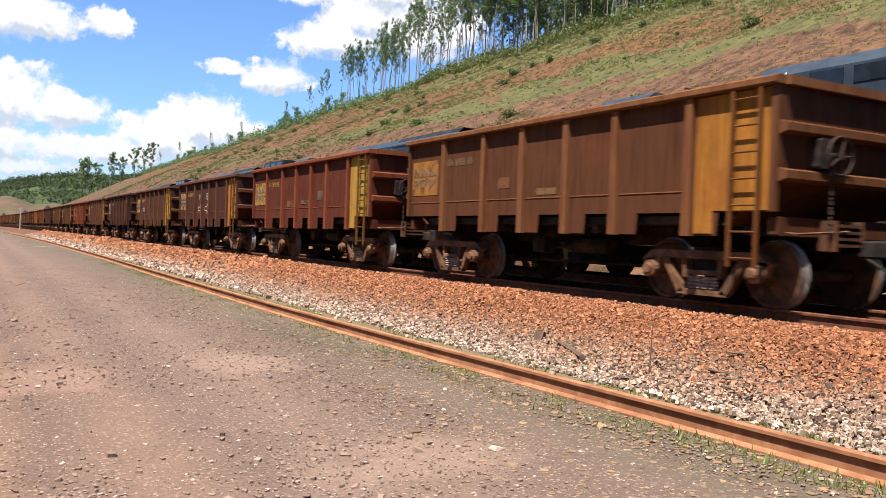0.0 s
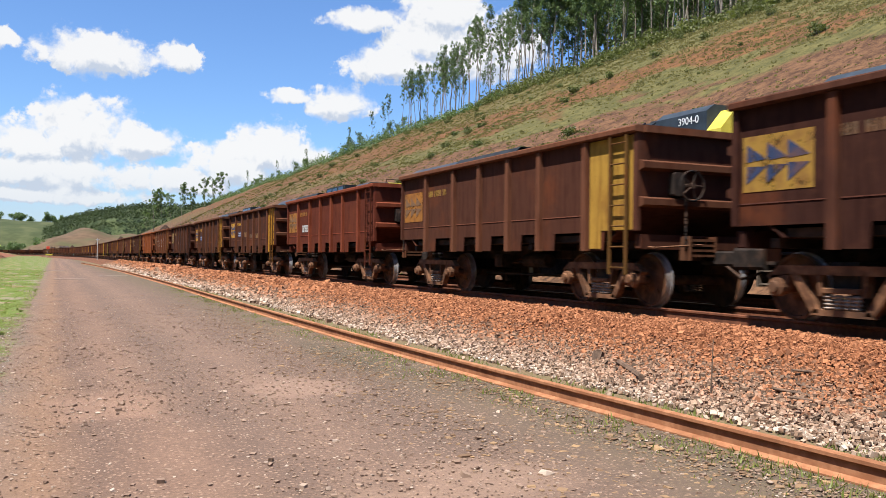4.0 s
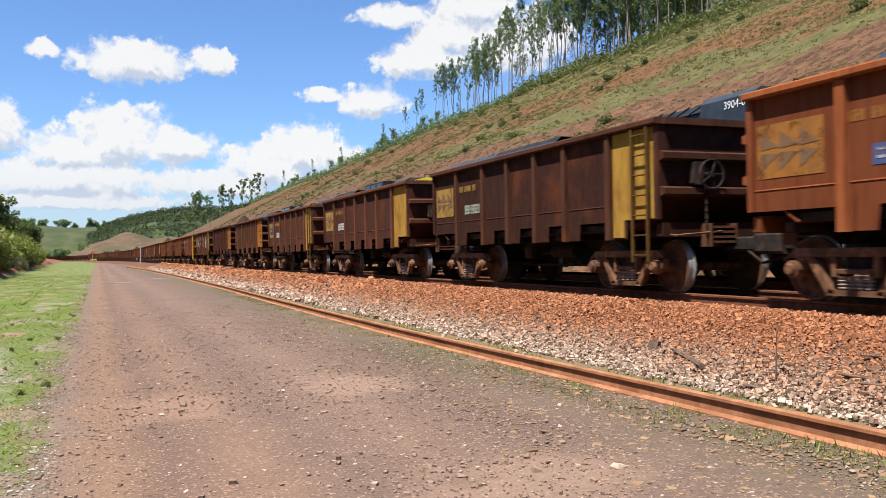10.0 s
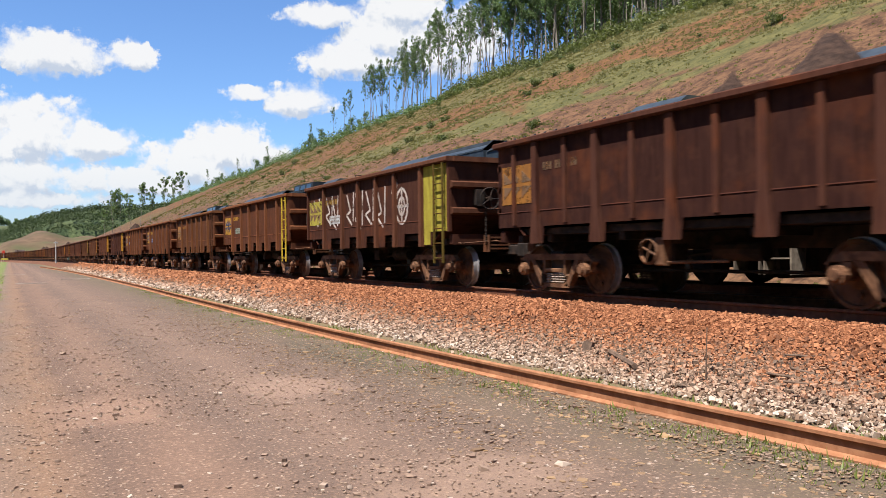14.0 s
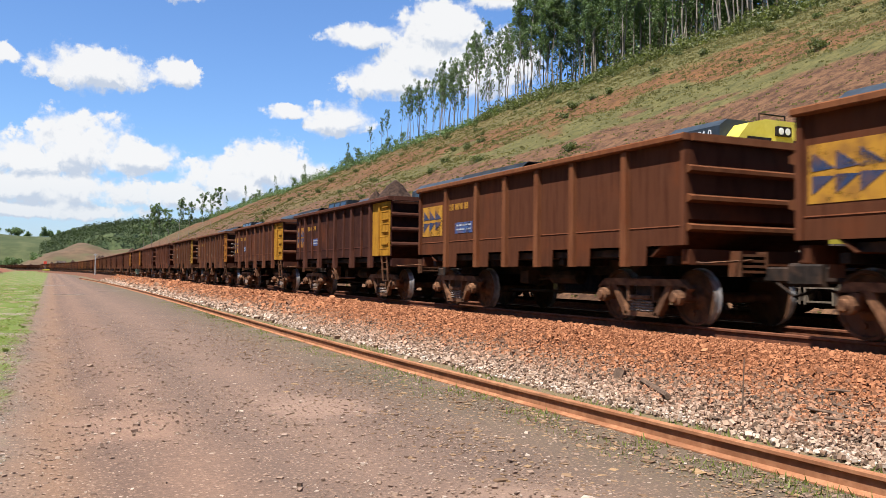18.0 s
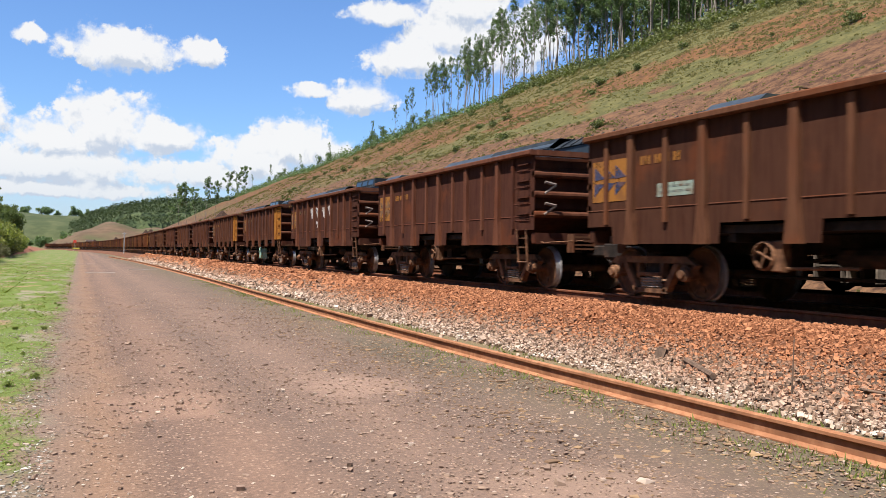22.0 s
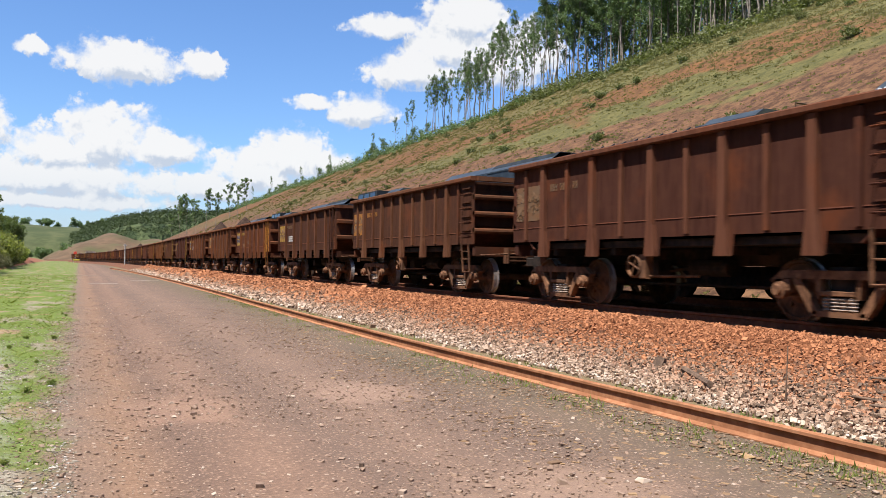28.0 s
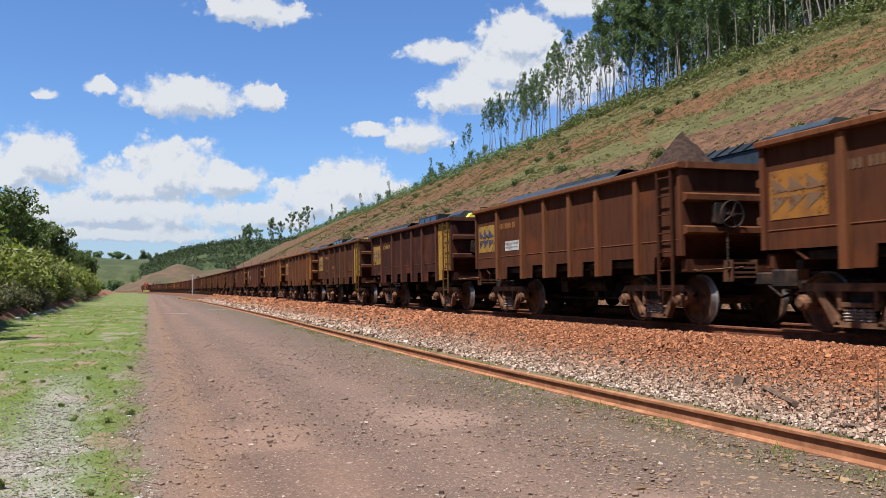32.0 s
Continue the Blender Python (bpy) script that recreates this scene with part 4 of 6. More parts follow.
        mb.tube((-1.34, 0.75, 0.78), (-1.34, 0.75 + 0.2 * math.cos(a), 0.78 + 0.2 * math.sin(a)), 0.02, n=6)
    mb.cut(-1.34, -1.18, 0.42, 0.62, 0.55, 1.0, 0.02)
    mb.tube((-1.25, 0.5, 0.6), (-1.0, -0.6, 0.62), 0.025, n=6)
    part("side_brake_wheel", mb, FRAME, wagon, "hand brake wheel under the side")
    return wagon


VALVE = mat_simple("valve_green", (0.22, 0.36, 0.26), (0.28, 0.44, 0.32), 5.0, 0.6)


# ---- markings ----
def logo(wagon, x, y0, y1, z0, z1, ground_col, blue, bars):
    mb = MB()
    mb.box(x - 0.006, x, y0, y1, z0, z1)
    p = part("logo_panel", mb, WORN, wagon, "faded company mark on a yellow square", ground_col)
    mb = MB()
    w = (y1 - y0) * 0.30
    for k in range(3):
        a = y1 - (y1 - y0) * 0.06 - k * w
        zc, h = (z0 + z1) / 2, (z1 - z0) * 0.36
        for q in (-1, 1):
            mb.prism([(a, zc + q * h), (a - w * 0.98, zc + q * h * 0.18), (a, zc + q * h * 0.10)], "x", x - 0.011, x - 0.006)
    part("arrow_mark", mb, WORN, p, "three dark arrow shapes", blue)
    if bars:
        mb = MB()
        rng = random.Random(int(abs(bars[0]) * 1e4))
        y = y0 - 0.35
        for k in range(9):
            if k == 3 or k == 7:
                y -= 0.07
            mb.box(x - 0.005, x, y - 0.068, y, z1 - 0.17, z1 - 0.02)
            if k % 2:
                mb.box(x - 0.005, x, y - 0.09, y - 0.068, z1 - 0.11, z1 - 0.08)
            y -= 0.105
        tagged(part("lettering", mb, WORN, wagon, "painted wagon lettering, too worn to read", bars), kind="stuff")


def plate(wagon, x, y0, y1, z0, z1, col, stripes=None):
    mb = MB()
    mb.box(x - 0.005, x, y0, y1, z0, z1)
    p = part("plate", mb, WORN, wagon, "painted data plate", col)
    if stripes:
        mb = MB()
        for k in range(2):
            z = z0 + (z1 - z0) * (0.28 + 0.38 * k)
            for j in range(5):
                a = y0 + (y1 - y0) * (0.08 + 0.18 * j)
                mb.box(x - 0.009, x - 0.005, a, a + (y1 - y0) * 0.13, z, z + (z1 - z0) * 0.14)
        part("small_print", mb, WORN, p, "rows of worn small print", stripes)


def strokes(wagon, x, lines, r, col, name="chalk_mark", label="white hand drawn mark"):
    mb = MB()
    for pts in lines:
        for (a, b), (c, d) in zip(pts, pts[1:]):
            l = math.hypot(c - a, d - b) or 1
            ny, nz = -(d - b) / l * r, (c - a) / l * r
            mb.prism([(a + ny, b + nz), (c + ny, d + nz), (c - ny, d - nz), (a - ny, b - nz)], "x", x - 0.004, x)
    part(name, mb, WORN, wagon, label, col)


def arc(cy, cz, r, a0, a1, n=14, k=1.25):
    return [(cy + r * math.cos(a0 + (a1 - a0) * i / n), cz + r * k * math.sin(a0 + (a1 - a0) * i / n)) for i in range(n + 1)]


RUST, RED, DARK, BROWN, ORANGE = (0.072, 0.0258, 0.0120), (0.078, 0.0185, 0.010), (0.035, 0.0135, 0.0090), (0.053, 0.0205, 0.0118), (0.115, 0.033, 0.012)
YEL, OCHRE, DULL, LIME = (0.34, 0.165, 0.018), (0.29, 0.115, 0.019), (0.30, 0.17, 0.03), (0.30, 0.25, 0.035)
BLUE, FADE = (0.022, 0.035, 0.075), (0.13, 0.075, 0.04)
# type, body, corner panel, logo ground, logo arrows, lettering, extras
SPEC = {
    -2: ("A", BROWN, YEL, DULL, BLUE, DULL, ""), -1: ("A", RUST, OCHRE, OCHRE, FADE, OCHRE, ""), 0: ("A", RUST, OCHRE, OCHRE, FADE, FADE, "patch"),
    1: ("A", RED, DULL, DULL, FADE, DULL, "patch"), 2: ("A", BROWN, OCHRE, DULL, BLUE, DULL, "arrows"), 3: ("A", BROWN, YEL, YEL, BLUE, DULL, "blue"),
    4: ("A", DARK, None, DULL, BLUE, FADE, ""), 5: ("A", BROWN, DULL, OCHRE, FADE, DULL, ""), 6: ("A", RED, None, OCHRE, FADE, OCHRE, "grey"),
    7: ("A", BROWN, YEL, YEL, BLUE, YEL, "blue patch"), 8: ("A", BROWN, YEL, YEL, BLUE, YEL, "blue"), 9: ("A", DARK, None, (0.3, 0.2, 0.06), FADE, DULL, "patch"),
    10: ("A", RUST, (0.30, 0.13, 0.04), OCHRE, FADE, FADE, "circles"), 11: ("A", ORANGE, None, OCHRE, FADE, OCHRE, "blue heap"), 12: ("A", DARK, DULL, DULL, FADE, DULL, "green"),
    13: ("A", BROWN, DULL, DULL, FADE, OCHRE, "grey noladder"), 14: ("A", BROWN, DULL, DULL, BLUE, DULL, "grey"), 15: ("B", BROWN, OCHRE, OCHRE, FADE, FADE, ""),
    16: ("B", DARK, OCHRE, OCHRE, FADE, FADE, "heap"), 17: ("A", BROWN, LIME, LIME, FADE, DULL, "graffiti grey"), 18: ("A", RUST, None, YEL, BLUE, YEL, "yladder green"),
    19: ("A", RUST, None, OCHRE, FADE, OCHRE, ""), 20: ("A", RUST, None, YEL, BLUE, YEL, "blue"), 21: ("C", RUST, None, YEL, BLUE, YEL, "blue"),
    22: ("B", DARK, YEL, OCHRE, BLUE, YEL, "blue heap"), 23: ("B", BROWN, YEL, YEL, BLUE, YEL, "blue"), 24: ("B", BROWN, OCHRE, OCHRE, FADE, DULL, "hooks patch"),
    25: ("B", BROWN, DULL, OCHRE, BLUE, OCHRE, "hooks green"), 26: ("B", BROWN, None, OCHRE, FADE, OCHRE, "hooks"), 27: ("B", BROWN, None, OCHRE, FADE, FADE, "hooks smear"),
    28: ("B", BROWN, OCHRE, OCHRE, FADE, FADE, "valve"), 29: ("B", BROWN, OCHRE, OCHRE, FADE, OCHRE, ""), 30: ("B", BROWN, None, FADE, FADE, FADE, "hooks heap"),
    31: ("B", BROWN, None, FADE, FADE, FADE, "hooks"), 32: ("B", BROWN, None, FADE, FADE, FADE, ""), 33: ("B", BROWN, None, OCHRE, FADE, OCHRE, ""),
    34: ("A", BROWN, None, DULL, FADE, FADE, "grey"), 35: ("A", RUST, OCHRE, DULL, BLUE, DULL, "patch"), 36: ("A", RUST, None, OCHRE, FADE, FADE, "heap"),
    37: ("A", RUST, None, DULL, BLUE, OCHRE, "heapfront grey"), 38: ("A", DARK, DULL, DULL, FADE, DULL, ""), 39: ("A", BROWN, DULL, DULL, FADE, OCHRE, "patch"),
}
PITCH, FIRST, LAST = 12.25, -2, 74


def travelled(t):
    """Metres the train has gone at t seconds; it slows a little."""
    return 0.000237 * t ** 3 - 0.02197 * t ** 2 + 14.433 * t - 0.085


def wagon_pose(k, t):
    x, y, h = line(6.78 + PITCH * k - travelled(t) + END)
    return pose(x, y, ZR, 0, 0, math.degrees(h))


def vary(col, rng):
    s = rng.uniform(0.9, 1.12)
    return (col[0] * s, col[1] * s * rng.uniform(0.93, 1.07), col[2] * s)


# tones against the sides: shade put on ends, light on ribs and rim
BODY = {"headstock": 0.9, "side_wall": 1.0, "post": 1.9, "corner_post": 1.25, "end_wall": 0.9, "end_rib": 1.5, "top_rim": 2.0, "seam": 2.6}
PROTOS = {}


def proto(kind, panel, lad, hooks):
    key = (kind, bool(panel), lad, hooks)
    if key not in PROTOS:
        if kind == "B":
            w = wagon_b("ore_wagon", BROWN, panel, hooks)
        elif kind == "C":
            w = wagon_a("ore_wagon", BROWN, panel, BROWN, 3, False, False)
        else:
            w = wagon_a("ore_wagon", BROWN, panel, BROWN, has_ladder=lad)
        PROTOS[key] = w
        return w, True
    return PROTOS[key], False


def dress(w, k, spec, rng):
    """Colours, markings and load of one wagon of the train."""
    kind, body, panel, lg, la, lt, extra = spec
    body = vary(body, rng)
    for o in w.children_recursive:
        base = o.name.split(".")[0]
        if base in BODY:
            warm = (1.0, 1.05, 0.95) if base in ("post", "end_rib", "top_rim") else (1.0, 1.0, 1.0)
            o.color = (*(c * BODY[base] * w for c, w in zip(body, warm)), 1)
        elif base in ("painted_panel", "panel_post", "step") and panel and not (base == "panel_post" and "hooks" in extra):
            o.color = (*panel, 1)
        elif base in ("step", "panel_post"):
            o.color = (*(c * 1.05 for c in body), 1)
        elif base in ("ladder", "stile", "rung"):
            c = (0.50, 0.34, 0.035) if "yladder" in extra else tuple(0.28 * p + 0.72 * q for p, q in zip(panel, body)) if panel else tuple(c * 0.9 for c in body)
            o.color = (*(c if "yladder" in extra else tuple(a * 0.8 for a in c)), 1)
    x = -1.501
    if lg:
        fade = 1.0 if lg in (YEL, LIME) else 0.8
        lg, lt = tuple(c * fade for c in lg), tuple(c * (1.0 if lt == YEL else 0.7) for c in lt)
        logo(w, x, 3.74 if kind != "B" else 3.82, 4.92, 1.74, 2.50, lg, la, lt)
    if "blue" in extra:
        plate(w, x, 2.1, 3.0, 1.76, 2.02, (0.035, 0.065, 0.16), (0.34, 0.36, 0.38))
    if "grey" in extra:
        plate(w, x, 2.1, 3.0, 1.72, 1.98, (0.36, 0.36, 0.34), (0.2, 0.18, 0.16))
    if "green" in extra:
        plate(w, x, 2.1, 3.0, 1.75, 1.98, (0.20, 0.24, 0.19), (0.12, 0.14, 0.12))
    if "patch" in extra:
        for y in rng.sample((2.55, 1.15, -0.2, -1.45), rng.choice((1, 2, 2, 3))):
            z, wide = rng.uniform(1.62, 1.8), rng.uniform(0.18, 0.42)
            plate(w, x, y - wide, y + wide, z, z + rng.uniform(0.10, 0.32), rng.choice(((0.11, 0.042, 0.016), (0.13, 0.066, 0.026), (0.085, 0.05, 0.03))))
    white = (0.40, 0.365, 0.335)
    if "arrows" in extra:
        for y in (1.0, -0.2):
            strokes(w, x, [[(y + .28, 1.82), (y - .08, 1.82), (y - .08, 1.94), (y - .34, 1.73), (y - .08, 1.52), (y - .08, 1.65), (y + .28, 1.65), (y + .28, 1.82)],
                           [(y + .12, 2.12), (y + .12, 2.38)], [(y - .18, 2.38), (y - .02, 2.38), (y - .02, 2.26), (y - .12, 2.28), (y - .19, 2.2), (y - .12, 2.12), (y - .02, 2.13)]], 0.018, white)
    if "circles" in extra:
        strokes(w, x, [arc(2.75, 1.8, .22, 0, 6.28), [(1.4, 2.15), (1.4, 1.75)] + arc(1.25, 1.75, .15, 3.14, 6.0), arc(0.1, 1.85, .24, 0.6, 6.9), arc(-1.2, 1.9, .22, 0, 3.14), [(-1.42, 1.9), (-1.42, 1.6)], [(-.98, 1.9), (-.98, 1.6)]], 0.03, white)
    if "smear" in extra:
        for y in (1.4, 0.45, -0.45, -1.35):
            strokes(w, x, [[(y + .25 * rng.random(), 2.5), (y - .1, 2.15)], [(y + .15, 2.45), (y - .2, 2.3 + .2 * rng.random()), (y - .1, 2.1)], [(y - .25, 2.5), (y - .15, 2.2)]], 0.075, white)
        strokes(w, x, [[(0.6, 1.95), (0.35, 1.8)], [(0.35, 1.98), (0.45, 1.7)]], 0.06, white)
    if "graffiti" in extra:
        ls = []
        for y in (4.3, 3.1, 2.6, 1.3, 0.6, -0.2, -1.0):
            z = 1.5 + 0.2 * rng.random()
            ls.append([(y + .2, 2.55), (y - .1, z + .4), (y + .25, z + .3), (y - .2, z)])
            ls.append([(y - .35, 2.6), (y - .3, z + .1)])
        ls += [arc(-2.4, 2.0, .36, 0, 6.4), arc(-2.4, 2.0, .18, 0, 6.4), [(-2.4, 1.6), (-2.4, 2.5)], [(-2.8, 2.0), (-2.0, 2.0)], arc(-1.9, 2.6, .2, 1.5, 5.5)]
        strokes(w, x, ls, 0.034, (0.44, 0.37, 0.32), "graffiti", "pale spray painted lines that cannot be read")
    if "valve" in extra:
        mb = MB()
        mb.lathe([(-0.02, 0.1), (0.02, 0.3), (0.08, 0.3), (0.1, 0.1)], (-1.46, 0.3, 0.62), 18)
        mb.cut(-1.42, -1.1, 0.1, 0.55, 0.3, 0.85, 0.03)
        part("brake_valve", mb, VALVE, w, "pale green brake valve under the side", (0.4, 0.6, 0.45))
    peaks, low = [], 2.55 + 0.2 * rng.random()
    if "heapfront" in extra:
        peaks, low = [(-3.0, 1.45, 1.15)], 2.6
    elif "heap" in extra:
        peaks, low = [(-1.6, 1.40, 1.05), (0.25, 1.15, 0.8)], 2.6
    elif rng.random() < 0.45:
        peaks = [(rng.uniform(-3, 3), rng.uniform(0.5, 0.8), rng.uniform(1.0, 1.5))]
    part("ore_load", heap(k * 3.7, peaks, low), ORE, w, "dark brown iron ore heaped in the wagon")
    words = {RUST: "rust brown", RED: "dark red", DARK: "dark brown", BROWN: "brown", ORANGE: "rusty orange"}[spec[1]]
    tail = " with yellow corner panel" if panel in (YEL, DULL, LIME) else " with ochre corner panel" if panel else " without painted corner panel"
    if "graffiti" in extra or "smear" in extra:
        tail += ", sprayed white marks"
    elif "heap" in extra:
        tail += ", heaped with ore"
    tagged(w, words + " ore wagon" + tail, "ore wagon", "wagons of the ore train")


def make_train():
    rng = random.Random(11)
    train = []
    fresh = []
    for k in range(FIRST, LAST + 1):
        spec = SPEC.get(k)
        if spec is None:
            kind = "B" if rng.random() < 0.3 else "A"
            spec = (kind, rng.choice((BROWN, BROWN, DARK, RUST)), rng.choice((None, None, DULL, OCHRE, YEL)), rng.choice((DULL, OCHRE)), FADE, FADE, rng.choice(("", "", "heap", "grey")))
        train.append((k, spec))
    for k, spec in train:
        proto(spec[0], spec[2], "noladder" not in spec[6], "hooks" in spec[6])
    made = []
    used = set()
    for k, spec in train:
        p, _ = proto(spec[0], spec[2], "noladder" not in spec[6], "hooks" in spec[6])
        w = copy_thing(p, wagon_pose(k, 0))
        made.append((k, spec, w))
    for p in PROTOS.values():
        for o in list(p.children_recursive) + [p]:
            bpy.data.objects.remove(o)
    for k, spec, w in made:
        if k > 43:                      # these never come near: only what shows from afar
            for o in list(w.children_recursive):
                base = o.name.split(".")[0]
                if base in ("crossbeam", "spring", "bolster_end", "bearing_cap", "end_step", "brake_gear", "grab_hook", "stirrup", "brake_wheel", "gear_box", "brake_chain", "uncoupling_lever", "rung") or (base == "post" and o.data.vertices[0].co.x > 0):
                    bpy.data.objects.remove(o)
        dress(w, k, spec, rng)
    return [(k, w) for k, spec, w in made]


TRAIN = make_train()


# ---- parked locomotives on the second track ----
def text_plate(parent, words, size, m, mat, name="number"):
    cu = bpy.data.curves.new(name, "FONT")
    cu.body, cu.size, cu.extrude, cu.align_x, cu.align_y = words, size, 0.004, "CENTER", "CENTER"
    tmp = new(name, cu)
    bpy.context.view_layer.update()
    me = bpy.data.meshes.new_from_object(tmp.evaluated_get(bpy.context.evaluated_depsgraph_get()))
    bpy.data.objects.remove(tmp)
    me.materials.clear()
    me.materials.append(mat)
    ob = new(name, me)
    ob.parent = parent
    ob.matrix_basis = m
    return tagged(ob, "white painted number")


def locomotive(y0, words, label, cab_words=""):
    """A diesel locomotive, its yellow nose at y0 and the long hood running away from it."""
    loco = thing("locomotive", label, "locomotive", "parked locomotives", m=pose(X2, y0, ZR))
    mb = MB().cut(-1.5, 1.5, -0.4, 20.4, 1.05, 1.45, 0.04)
    mb.box(-1.2, 1.2, 6.2, 13.6, 0.35, 1.05)
    part("frame", mb, STEEL, loco, "dark steel underframe with fuel tank")
    mb = MB().prism([(0.0, 1.45), (0.0, 3.1), (0.25, 3.35), (1.7, 3.6), (1.7, 1.45)], "x", -1.15, 1.15)
    part("nose", mb, LOCOYEL, loco, "short yellow nose")
    mb = MB()
    mb.prism([(-1.42, 1.45), (-1.42, 3.75), (-1.0, 4.22), (-0.5, 4.34), (0.5, 4.34), (1.0, 4.22), (1.42, 3.75), (1.42, 1.45)], "y", 1.7, 2.15)
    cab = part("cab_front", mb, LOCOYEL, loco, "yellow cab front")
    mb = MB()
    mb.cut(-0.22, 0.22, 1.63, 1.7, 3.98, 4.2, 0.02)
    part("headlight_box", mb, STEEL, cab, "twin headlight housing")
    for s in (-1, 1):
        mb = MB().lathe([(0, 0.001), (0, 0.075), (0.02, 0.085)], (0, 0, 0), 16)
        part("headlight", mb, WHITE, cab, "round headlight lens", at=pose(s * 0.1, 1.62, 4.09, 0, 0, 90))
        mb = MB().box(*sorted((s * 0.35, s * 1.05)), 1.675, 1.7, 3.62, 3.92)
        part("windscreen", mb, GLASS, cab, "dark windscreen")
    mb = MB()
    mb.prism([(-1.42, 1.45), (-1.42, 4.2), (-1.2, 4.36), (1.2, 4.36), (1.42, 4.2), (1.42, 1.45)], "y", 2.152, 3.9)
    part("cab", mb, LOCODARK, loco, "dark blue grey cab")
    mb = MB().box(-1.435, -1.42, 2.6, 3.4, 2.9, 3.5)
    part("cab_window", mb, GLASS, loco, "side window")
    mb = MB()
    for a, b in (((-0.5, 1.9, 4.3), (-0.5, 1.9, 4.5)), ((-0.5, 1.9, 4.5), (0.3, 1.9, 4.5)), ((0.3, 1.9, 4.5), (0.3, 1.9, 4.3))):
        mb.tube(a, b, 0.02, n=6)
    part("horn_rack", mb, STEEL, loco, "roof handrail")
    mb = MB().prism([(-1.05, 1.45), (-1.05, 3.5), (-1.36, 3.6), (-1.36, 4.02), (-0.95, 4.27), (0.95, 4.27), (1.36, 4.02), (1.36, 3.6), (1.05, 3.5), (1.05, 1.45)], "y", 3.9, 11.0)
    hood = part("long_hood", mb, LOCODARK, loco, "dark long hood")
    mb = MB()
    mb.prism([(-1.40, 4.04), (-0.95, 4.31), (0.95, 4.31), (1.40, 4.04)], "y", 4.0, 10.9)
    for k in range(12):
        mb.prism([(-1.41, 4.05), (-1.41, 4.08), (-0.96, 4.35), (-0.96, 4.32)], "y", 4.3 + k * 0.55, 4.36 + k * 0.55)
    part("hood_roof", mb, LOCOGREY, hood, "grey blue hood roof with bolted seams")
    if y0 > 30:                  # only the farther engines carry one
        part("fan_housing", MB().prism([(-1.12, 4.2), (-1.05, 4.56), (1.05, 4.56), (1.12, 4.2)], "y", 6.4, 9.6), LOCOGREY, hood, "raised dark fan housing")
        for k in range(3):
            part("louvre", MB().prism([(-1.118, 4.25), (-1.088, 4.48), (-1.076, 4.48), (-1.106, 4.25)], "y", 6.6 + k, 7.4 + k), GLASS, hood, "black louvred opening")
    part("exhaust_stack", MB().cut(-0.3, 0.3, 4.7, 5.5, 4.25, 4.52, 0.04), LOCOGREY, hood, "low exhaust stack")
    mb = MB().prism([(-1.45, 2.9), (-1.45, 4.15), (-1.05, 4.42), (1.05, 4.42), (1.45, 4.15), (1.45, 2.9), (1.1, 2.7), (1.1, 1.45), (-1.1, 1.45), (-1.1, 2.7)], "y", 11.0, 19.6)
    rad = part("radiator_hood", mb, LOCODARK, loco, "wide dark radiator hood")
    mb = MB()
    mb.prism([(-1.47, 4.1), (-1.07, 4.44), (1.07, 4.44), (1.47, 4.1)], "y", 11.0, 15.5)
    part("radiator_roof", mb, LOCOGREY, rad, "grey radiator roof")
    for k in range(4):
        mb = MB().box(-1.465, -1.45, 15.8 + k * 0.9, 16.5 + k * 0.9, 3.8, 4.1)
        part("radiator_grille", mb, GLASS, rad, "dark radiator opening")
    if cab_words:
        text_plate(loco, cab_words, 0.25, pose(-1.428, 2.75, 4.04, 90, 0, -90), WHITE)
    if words:
        text_plate(loco, words, 0.25, pose(-1.462, 19.13, 4.10, 90, 0, -90), WHITE)
    for a, b in ((-0.5, -0.4), (20.4, 20.5)):
        part("pilot", MB().prism([(-1.5, 1.45), (1.5, 1.45), (1.3, 0.2), (-1.3, 0.2)], "y", a, b), STEEL, loco, "black pilot plate under the buffer beam")
    for a in (-0.35, 19.45):
        mb = MB()
        for k in range(4):
            mb.box(-1.52, -1.2, a + 0.12, a + 0.83, 0.32 + k * 0.27, 0.35 + k * 0.27)
        for y in (a + 0.06, a + 0.84):
            mb.prism([(-1.53, 0.28), (-1.16, 0.28), (-1.05, 1.44), (-1.53, 1.44)], "y", y, y + 0.05)
        part("step_well", mb, DUSTY, loco, "dusty steel steps up to the walkway")
    for yc in (3.6, 16.6):
        mb = MB()
        for sx in (-1, 1):
            mb.box(*sorted((sx * 1.0, sx * 1.15)), yc - 2.1, yc + 2.1, 0.35, 0.8)
            for d in (-1.7, 0, 1.7):
                mb.lathe([(sx * -0.07, 0.1), (sx * -0.07, 0.52), (sx * 0.07, 0.5), (sx * 0.07, 0.1)], (sx * 0.8, yc + d, 0.5), 20)
        part("bogie", mb, STEEL, loco, "black three axle bogie")
    for s in (-1, 1):
        mb = MB()
        for y in range(4, 20, 2):
            mb.tube((s * 1.48, y, 1.45), (s * 1.48, y, 2.4), 0.02, n=6)
        mb.tube((s * 1.48, 4, 2.4), (s * 1.48, 18, 2.4), 0.02, n=6)
        part("handrail", mb, POLE, loco, "pale walkway handrail")
    return loco


def make_locos():
    locomotive(-8.3, "3924-4", "dark grey and yellow diesel locomotive parked behind the train")
    locomotive(12.15, "", "dark diesel locomotive with a yellow nose parked behind the train", "3904-0")
    locomotive(34.8, "", "dark diesel locomotive with yellow front, farther along the siding")
    locomotive(57.5, "", "distant dark diesel locomotive with yellow front on the siding")


make_locos()


